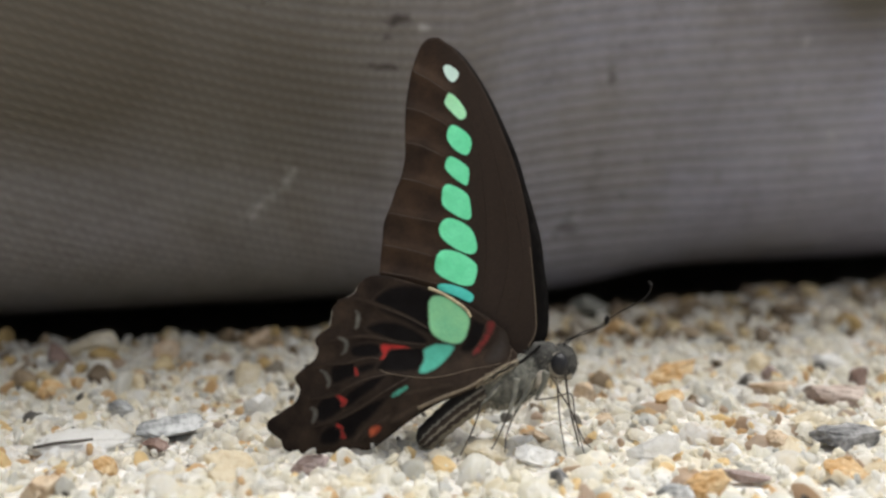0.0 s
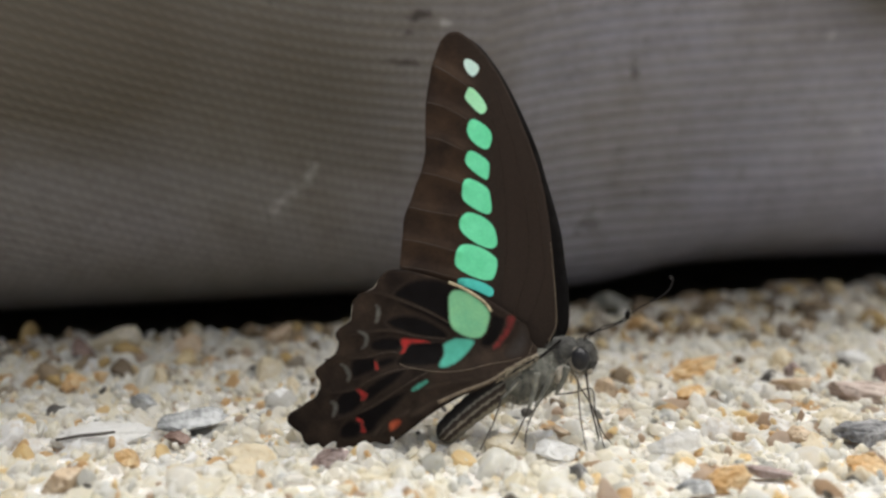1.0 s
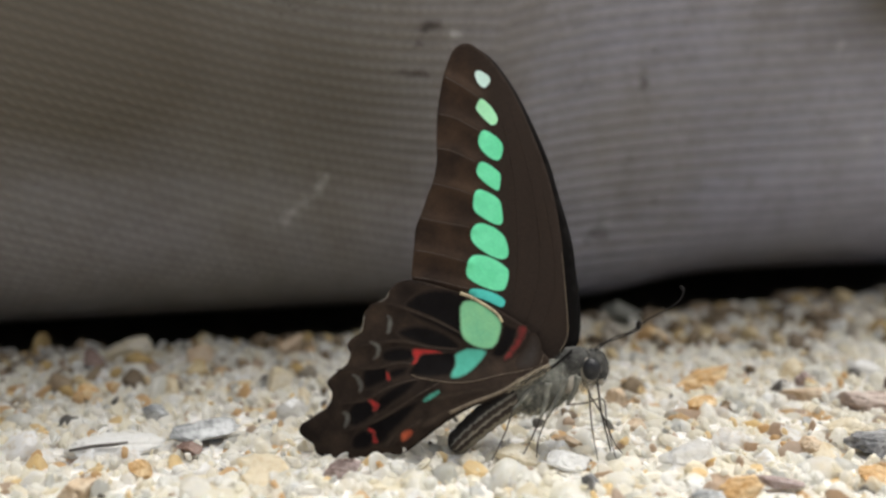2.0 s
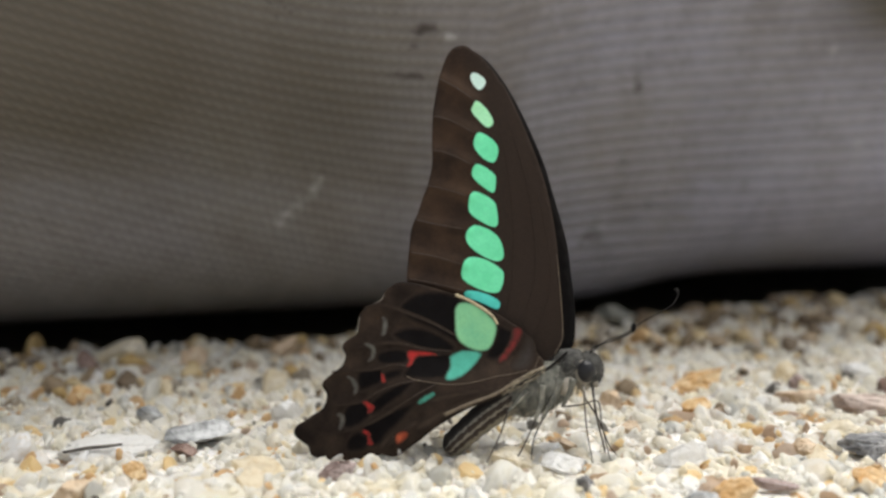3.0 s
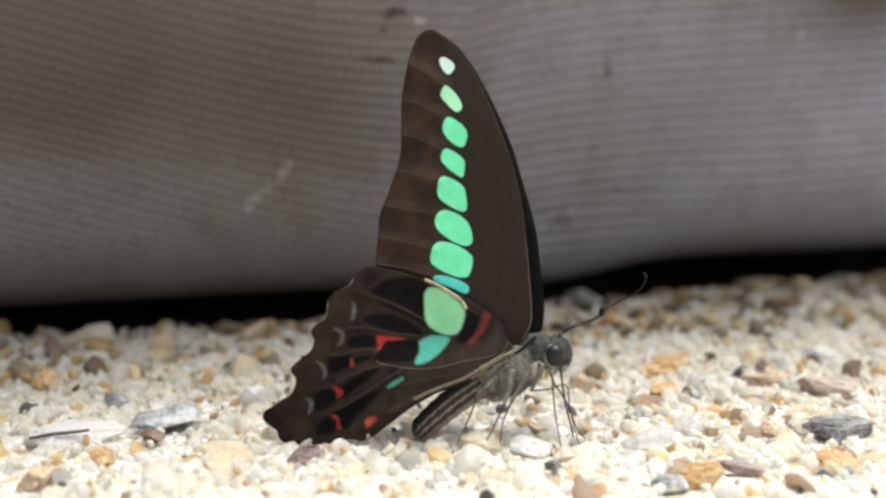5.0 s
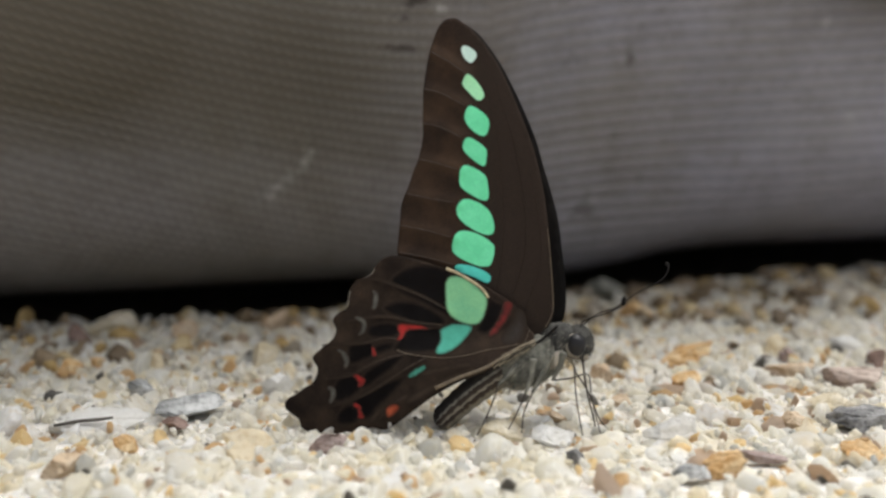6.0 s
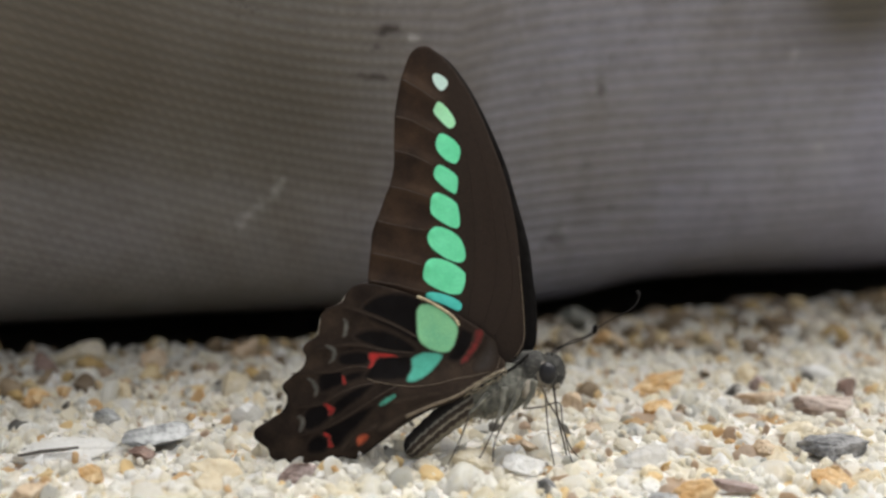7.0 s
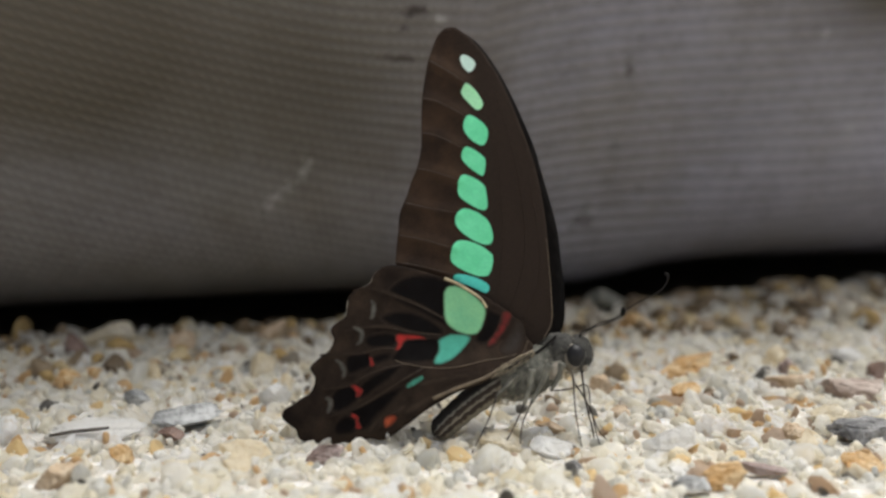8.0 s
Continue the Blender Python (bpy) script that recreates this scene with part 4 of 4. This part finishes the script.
    # feelers with hooked clubs
    rod("antenna", pairs("16.9,14.9 17.3,15.9 18.6,16.5 20.4,17.1 22.3,18.0 22.9,18.5 22.7,19.2"), 0.22, M_FEELER, head, -0.4, -2.0, "thin dark feeler with a hooked club", 0.9, 6, 8, [(0.93, 2.6, 0.10)])
    part("club", ellipsoid(22.8, 18.95, -1.95, 0.34, 0.66, 0.34, -12, 0.03, 3, 9), M_FEELER, head, "swollen black tip of the feeler")
    rod("antenna", pairs("17.4,15.1 19.6,16.7 22.3,17.5 25.1,19.3 28.3,20.8 29.8,21.9 30.4,23.1 30.2,23.6"), 0.2, M_FEELER, head, 0.9, 7.0, "", 0.9, 6, 8, [(0.95, 2.0, 0.09)])
    rod("proboscis", pairs("17.3,10.6 17.9,6.2 18.7,3.0 19.3,0.4"), 0.3, M_LEG, head, -0.2, -0.6, "thin dark sucking tube", 0.8)
    # each leg: thigh against the body or reaching out, then a thin shin; depths at hip, knee and foot
    legs = [("14.4,11.8 13.9,9.8 12.9,7.8", "12.9,7.8 15.5,8.1 17.9,8.6 18.4,5.4 19.5,1.0 19.8,0.4", -2.4, -2.2, -2.4, 1.1, M_FUR),
            ("15.0,11.0 15.6,10.3 16.0,9.6", "16.0,9.6 16.3,5.0 17.1,0.2", -1.2, -1.6, -3.4, 0.4, M_LEG),
            ("15.5,10.6 16.2,9.4 16.6,8.2", "16.6,8.2 18.4,5.4 20.1,1.4 21.7,-0.4", 1.2, 1.8, 2.6, 0.36, M_LEG),
            ("12.6,11.6 11.6,9.0 10.1,6.2", "10.1,6.2 8.9,3.4 8.6,0.6", -2.6, -3.0, -3.4, 1.1, M_FUR),
            ("10.2,11.0 9.9,8.4 9.1,6.0", "9.1,6.0 7.3,2.2 5.7,-0.2", -2.9, -3.0, -4.4, 1.1, M_FUR),
            ("8.0,10.0 6.6,8.4 5.3,7.2", "5.3,7.2 4.1,3.8 1.9,-0.6", -2.4, -2.8, -4.0, 0.9, M_FUR)]
    for upper, lower, w0, w1, w2, width, material in legs:
        leg = rod("leg", pairs(upper), width, material, butterfly, w0, w1, "thin dark jointed leg", 0.4)
        rod("shin", pairs(lower), 0.25, M_LEG, leg, w1, w2, "", 0.6)


build_wings()
build_body()


# ---- stones that stand out of the sand ----
def boulder(seed, size, levels=3, rough=0.0, cuts=11, near=0.48, far=0.78):
    """A worn, angular stone as unit shape times size."""
    bm = bmesh.new()
    bmesh.ops.create_icosphere(bm, subdivisions=levels, radius=1)
    rng = random.Random(seed)
    planes = [(Vector((rng.gauss(0, 1), rng.gauss(0, 1), rng.gauss(0, 1))).normalized(), rng.uniform(near, far)) for _ in range(cuts)]
    for q in bm.verts:
        co = q.co * (1 + 0.16 * noise.noise(q.co * 1.6 + Vector((seed * 3.1, 0, 0))) + 0.05 * noise.noise(q.co * 5 + Vector((seed, 4, 0))))
        for n, d in planes:
            over = co.dot(n) - d
            if over > 0:
                co -= n * over
        if rough:
            co *= 1 + rough * noise.fractal(q.co * 3.2 + Vector((seed, 0, 7)), 0.9, 2.1, 5)
        q.co = Vector((co.x * size[0], co.y * size[1], co.z * size[2])) * 0.5 * MM
    return bm


def stone(name, label, x, y, sink, size, turn, tilt, material, seed):
    ob = part(name, boulder(seed, [1.2 * q for q in size], 5, 0.15, 8, 0.36, 0.66), material)
    ob.matrix_basis = pose(x, y, size[2] * MM * (0.47 - sink), tilt, 0, turn)
    return tagged(ob, label, "stone", "stones in the sand")


M_OCHRE = stone_material("ochre_stone", (0.62, 0.36, 0.13), (0.84, 0.66, 0.40))
M_PINK = stone_material("pinkish_stone", (0.52, 0.41, 0.35), (0.62, 0.52, 0.45), 350)
M_DARK = stone_material("dark_grey_stone", (0.07, 0.07, 0.072), (0.28, 0.275, 0.27), 420)
M_TAN = stone_material("tan_stone", (0.60, 0.44, 0.28), (0.72, 0.60, 0.45), 400)
M_BROWNSTONE = stone_material("brown_stone", (0.14, 0.085, 0.065), (0.24, 0.16, 0.13), 500)
M_MAUVE = stone_material("mauve_stone", (0.24, 0.17, 0.15), (0.34, 0.27, 0.25), 450)
M_MILK = stone_material("milky_stone", (0.94, 0.94, 0.935), (0.88, 0.87, 0.84), 400, 0.35)
M_CREAMSTONE = stone_material("cream_stone", (0.84, 0.76, 0.58), (0.92, 0.87, 0.76), 400, 0.35)
M_SLATE = stone_material("grey_stone", (0.17, 0.175, 0.175), (0.52, 0.525, 0.52), 350)
M_MOSS = stone_material("greenish_grey_stone", (0.12, 0.122, 0.10), (0.20, 0.195, 0.165), 350)
M_TWIG = stone_material("dark_twig", (0.05, 0.042, 0.035), (0.10, 0.085, 0.07), 900, 0.8)

STONES = [
    ("ochre_stone", "long ochre-orange stone lying on the sand", 0.0393, 0.1905, 0.25, (14, 5.0, 5.2), 30, 6, M_OCHRE, 103),
    ("ochre_stone", "small ochre stone in pale sand", 0.0351, 0.1753, 0.25, (5.4, 4, 3.4), 10, 0, M_OCHRE, 61),
    ("pink_stone", "smooth pinkish flat stone on sand", 0.064, 0.1775, 0.3, (13, 6, 4.2), -6, 0, M_PINK, 10),
    ("grey_stone", "dark grey speckled angular stone", 0.0582, 0.1585, 0.27, (8.8, 5, 3.9), 8, 0, M_DARK, 116),
    ("tan_stone", "flat tan stone on sand", 0.0540, 0.1815, 0.3, (8, 5, 3.8), 8, 0, M_TAN, 128),
    ("mauve_stone", "small mauve-grey stone on sand", 0.0562, 0.1890, 0.25, (3.6, 3.4, 3.2), 0, 0, M_MAUVE, 62),
    ("cream_stone", "yellowish cream stone beside a dark stone", 0.0551, 0.1665, 0.3, (7.4, 5, 3.6), 12, 0, M_CREAMSTONE, 63),
    ("ochre_stone", "ochre-brown stone half sunk in sand", 0.0548, 0.1470, 0.4, (6, 3.6, 3.4), -10, 0, M_OCHRE, 64),
    ("ochre_stone", "small ochre stone in pale sand", 0.0472, 0.1577, 0.25, (3.8, 3.2, 2.6), 25, 0, M_TAN, 65),
    ("ochre_stone", "bright orange-ochre stone in sand", 0.0345, 0.1405, 0.25, (5.2, 4.4, 4.0), 20, 0, M_OCHRE, 66),
    ("grey_stone", "small blue-grey stone in sand", 0.0298, 0.1392, 0.25, (4.2, 3.6, 3.0), 0, 0, M_SLATE, 67),
    ("mauve_stone", "flat mauve-brown chip on sand", 0.0401, 0.1450, 0.3, (5.6, 3, 1.9), 4, 0, M_MAUVE, 68),
    ("brown_stone", "small brown stone on sand", 0.0240, 0.1667, 0.25, (3.0, 2.8, 2.3), 0, 0, M_TAN, 69),
    ("brown_stone", "brown and grey chip under the butterfly", 0.0138, 0.1600, 0.3, (3.8, 2.6, 2.4), -14, 0, M_TAN, 70),
    ("brown_stone", "small dark brown stone", 0.0700, 0.1865, 0.2, (4.0, 4, 3.6), 20, 0, M_BROWNSTONE, 9),
    ("mauve_stone", "mauve-brown stone half sunk in sand", -0.0180, 0.1480, 0.35, (7.0, 5, 4.4), 10, 0, M_MAUVE, 11),
    ("red_stone", "reddish brown stone on pale sand", -0.0686, 0.1985, 0.25, (5.4, 5, 4.4), 0, 0, M_BROWNSTONE, 12),
    ("ochre_stone", "small ochre-brown stone on sand", -0.0645, 0.181, 0.3, (5.2, 4, 3.4), 0, 0, M_OCHRE, 13),
    ("ochre_stone", "small orange stone on sand", -0.0611, 0.1862, 0.25, (3.0, 2.8, 2.3), 0, 0, M_OCHRE, 71),
    ("white_stone", "bright white quartz stone", 0.0126, 0.1518, 0.25, (5.4, 4.4, 3.6), 20, 0, M_MILK, 14),
    ("grey_stone", "small dark grey stone on sand", 0.0155, 0.1442, 0.25, (2.4, 2.4, 2.2), 0, 0, M_DARK, 15),
    ("tan_stone", "rounded tan stone near the butterfly", 0.0228, 0.1780, 0.2, (4.0, 3.8, 3.8), 40, 0, M_TAN, 16),
    ("grey_stone", "pale grey angular slab of stone", -0.0410, 0.1622, 0.28, (11, 5, 4.2), 22, 6, M_SLATE, 40),
    ("white_stone", "long white flat chip of stone", -0.0505, 0.1575, 0.3, (14, 6, 3.0), 14, 4, M_MILK, 113),
    ("white_stone", "white and grey broken quartz stone", -0.0289, 0.1734, 0.25, (4.8, 4, 4.2), 30, 0, M_MILK, 72),
    ("grey_stone", "small grey flake of stone", -0.0499, 0.1727, 0.3, (4.6, 3, 2.4), -12, 0, M_SLATE, 73),
    ("brown_stone", "small brown stone beside pale chip", -0.0405, 0.1555, 0.2, (3.6, 3, 2.8), 0, 0, M_BROWNSTONE, 19),
    ("grey_stone", "rounded greenish grey stone beside the sack", 0.0312, 0.2310, 0.15, (8, 6, 5.4), 0, 0, M_MOSS, 20),
    ("cream_stone", "rounded cream stone beside the sack", -0.0650, 0.2055, 0.3, (8.0, 6, 6.4), 30, 0, M_CREAMSTONE, 21),
    ("ochre_stone", "dull ochre stone beside the sack", -0.0508, 0.2035, 0.25, (6.2, 5, 4.6), 0, 0, M_TAN, 74),
    ("ochre_stone", "dull ochre stone beside the sack", -0.0346, 0.2100, 0.25, (5.6, 5, 4.6), 20, 0, M_TAN, 75),
    ("ochre_stone", "yellow ochre stone behind the butterfly's head", 0.0339, 0.2180, 0.25, (6.6, 5, 4.2), 0, 0, M_OCHRE, 76),
    ("cream_stone", "pale cream quartz lump on sand", -0.0335, 0.1882, 0.25, (6.0, 5, 4.4), 15, 0, M_CREAMSTONE, 77),
    ("cream_stone", "clear cream pebble at the butterfly's foot", 0.0060, 0.1530, 0.2, (4.8, 4.4, 4.6), 0, 0, M_CREAMSTONE, 22),
    ("ochre_stone", "yellow ochre pebble in pale sand", -0.0455, 0.1475, 0.3, (4, 3.6, 2.8), 15, 0, M_OCHRE, 23),
    ("ochre_stone", "ochre-cream lump of stone in sand", -0.0519, 0.1402, 0.3, (5.8, 5, 4.2), 40, 0, M_TAN, 78),
    ("ochre_stone", "yellow ochre pebble in pale sand", -0.0358, 0.1416, 0.3, (4.0, 3.6, 3.2), 0, 0, M_TAN, 79),
    ("white_stone", "milky white quartz pebble", 0.0290, 0.1535, 0.3, (7.4, 5, 5.0), 12, 0, M_MILK, 25),
    ("white_stone", "milky white quartz pebble", 0.0685, 0.1985, 0.3, (6.2, 5, 4.0), 0, 0, M_MILK, 80),
]
for row in STONES:
    stone(*row)
twig = tagged(part("twig", tube_mesh([(-0.0575, 0.1535, 0.0012), (-0.0545, 0.1541, 0.0016), (-0.0515, 0.1547, 0.0017), (-0.0495, 0.155, 0.0019)],
                                     [0.00018, 0.00026, 0.00026, 0.00018], 8), M_TWIG), "short thin dark twig lying on sand", "twig")


# ---- the sand's grains ----
def grain_shapes(levels, count, seed, broken=0.05, near=0.44):
    shapes = []
    for k in range(count):
        bm = boulder(seed + k, (2, 2, 2), levels, broken, 10, near, 0.76)
        co = np.array([tuple(v.co) for v in bm.verts]) / MM
        tri = np.array([[v.index for v in f.verts] for f in bm.faces])
        bm.free()
        shapes.append((co, tri))
    return shapes


def grain_places(seed, cell, sizes, x0, x1, y0, y1, keep=1.0, free=0.7):
    """Jittered places on the sand before the sack: x, y, size."""
    rng = np.random.default_rng(seed)
    nx, ny = int((x1 - x0) / cell), int((y1 - y0) / cell)
    gx, gy = np.meshgrid(np.arange(nx), np.arange(ny))
    x = x0 + (gx.ravel() + rng.uniform(0, 1, gx.size)) * cell
    y = y0 + (gy.ravel() + rng.uniform(0, 1, gx.size)) * cell
    size = rng.lognormal(math.log(sizes[0]), sizes[1], gx.size)
    ok = (np.abs(x - 0.004) < 0.018 + 0.42 * y) & (rng.uniform(0, 1, gx.size) < keep)
    ok &= y < np.array([sand_edge(q) + 0.0008 for q in x])
    for row in STONES:
        reach = np.array(row[5]) * MM * 0.5
        c, s = math.cos(radians(row[6])), math.sin(radians(row[6]))
        dx, dy = x - row[2], y - row[3]
        ok &= ((dx * c + dy * s) / reach[0]) ** 2 + ((dy * c - dx * s) / reach[1]) ** 2 > free
    return x[ok], y[ok], np.clip(size[ok], sizes[0] * 0.45, sizes[0] * 1.7), rng


def turns(rng, n):
    q = rng.normal(size=(n, 4))
    q /= np.linalg.norm(q, axis=1)[:, None]
    w, x, y, z = q.T
    return np.stack([1 - 2 * (y * y + z * z), 2 * (x * y - z * w), 2 * (x * z + y * w), 2 * (x * y + z * w), 1 - 2 * (x * x + z * z), 2 * (y * z - x * w),
                     2 * (x * z - y * w), 2 * (y * z + x * w), 1 - 2 * (x * x + y * y)], -1).reshape(-1, 3, 3)


def strewn(name, label, x, y, size, high, rng, shapes, material=None):
    """Many grains joined into one mesh."""
    n = len(x)
    pick = rng.integers(0, len(shapes), n)
    spin = turns(rng, n)
    squash = np.stack([rng.uniform(0.85, 1.5, n), rng.uniform(0.6, 1.0, n), rng.uniform(0.5, 0.9, n)], 1)
    z = np.array([ground_height(a, b) for a, b in zip(x, y)]) + high * size * MM
    verts, faces, base = [], [], 0
    for k, (co, tri) in enumerate(shapes):
        idx = np.where(pick == k)[0]
        v = np.einsum("nij,nvj->nvi", spin[idx], co[None] * squash[idx][:, None]) * (size[idx] * 0.5 * MM)[:, None, None]
        v += np.stack([x[idx], y[idx], z[idx]], 1)[:, None]
        f = tri[None] + (np.arange(len(idx)) * len(co))[:, None, None] + base
        verts.append(v.reshape(-1, 3))
        faces.append(f.reshape(-1, 3))
        base += len(idx) * len(co)
    verts, faces = np.vstack(verts), np.vstack(faces)
    me = bpy.data.meshes.new(name)
    me.vertices.add(len(verts))
    me.vertices.foreach_set("co", verts.ravel())
    me.loops.add(faces.size)
    me.loops.foreach_set("vertex_index", faces.ravel())
    me.polygons.add(len(faces))
    me.polygons.foreach_set("loop_start", np.arange(len(faces)) * 3)
    me.update(calc_edges=True)
    ob = tagged(part_of_mesh(name, me, material or M_SAND, ground, label), kind="stuff")
    # some grains are broken crystals, others worn smooth
    worn = np.concatenate([np.full(int((pick == k).sum()) * len(tri), k % 4 != 0) for k, (co, tri) in enumerate(shapes)])
    me.polygons.foreach_set("use_smooth", worn)
    return ob


def build_sand():
    shapes, fine = grain_shapes(2, 14, 40), grain_shapes(3, 14, 40)
    x, y, size, rng = grain_places(1, 0.0020, (3.0, 0.42), -0.16, 0.18, 0.10, 0.31)
    # a strip beside the butterfly is laid grain by grain
    strip = (np.abs(x - 0.012) < 0.030) & (np.abs(y - 0.1485) < 0.0105)
    order = np.where(strip)[0][:300]
    rest = np.ones(len(x), bool)
    rest[order] = False
    far = rest & (y > 0.192)
    rest &= ~far
    strewn("sand_grains", "coarse pale quartz grains near the butterfly", x[rest], y[rest], size[rest], -0.13, rng, fine)
    strewn("sand_grains", "coarse pale quartz grains towards the sack", x[far], y[far], size[far], -0.13, rng, shapes)
    meshes = []
    for co, tri in fine:
        me = bpy.data.meshes.new("sand_grain")
        me.from_pydata((co * 0.5 * MM).tolist(), [], tri.tolist())
        meshes.append(me)
    spin = turns(rng, len(order))
    for k, i in enumerate(order):
        ob = part_of_mesh("sand_grain", meshes[k % len(meshes)], M_GRAIN, ground, "", False)
        m = Matrix(spin[k].tolist()).to_4x4()
        s = size[i]
        ob.matrix_basis = Matrix.Translation((x[i], y[i], ground_height(x[i], y[i]) - 0.13 * s * MM)) @ m @ Matrix.Diagonal((s * 1.1, s * 0.9, s * 0.8, 1))
    x, y, size, rng = grain_places(2, 0.0042, (4.2, 0.34), -0.16, 0.18, 0.10, 0.31, 0.45, 1.5)
    strewn("sand_grains", "larger quartz and ochre grains", x, y, size, -0.05, rng, grain_shapes(3, 10, 70))
    x, y, size, rng = grain_places(3, 0.0021, (1.25, 0.4), -0.12, 0.14, 0.10, 0.26, 0.6, 1.0)
    strewn("grit", "fine grit between the grains", x, y, size, 0.7, rng, grain_shapes(2, 8, 90))
    x, y, size, rng = grain_places(4, 0.0075, (5.4, 0.3), -0.13, 0.15, 0.10, 0.205, 0.8, 1.6)
    strewn("quartz_lumps", "milky white quartz lumps in the sand", x, y, size, -0.10, rng, grain_shapes(4, 8, 130, 0.16, 0.36), M_QUARTZ)
    # earth-stained grains gather beside the sack, in drifts, also carrying the shade there
    x, y, size, rng = grain_places(5, 0.0029, (3.7, 0.4), -0.16, 0.18, 0.15, 0.31, 0.9, 1.2)
    drift = np.array([sand_edge(a) - b - 0.019 + 0.012 * math.exp(-((a + 0.045) / 0.035) ** 2) - 0.030 * noise.noise(Vector((a * 45, b * 60, 3.0))) for a, b in zip(x, y)])
    ok = drift < 0.016 * rng.normal(size=len(x))
    strewn("earthy_grains", "brown and ochre grains beside the sack", x[ok], y[ok], size[ok], 0.12, rng, grain_shapes(2, 8, 160), M_EARTHY)


build_sand()
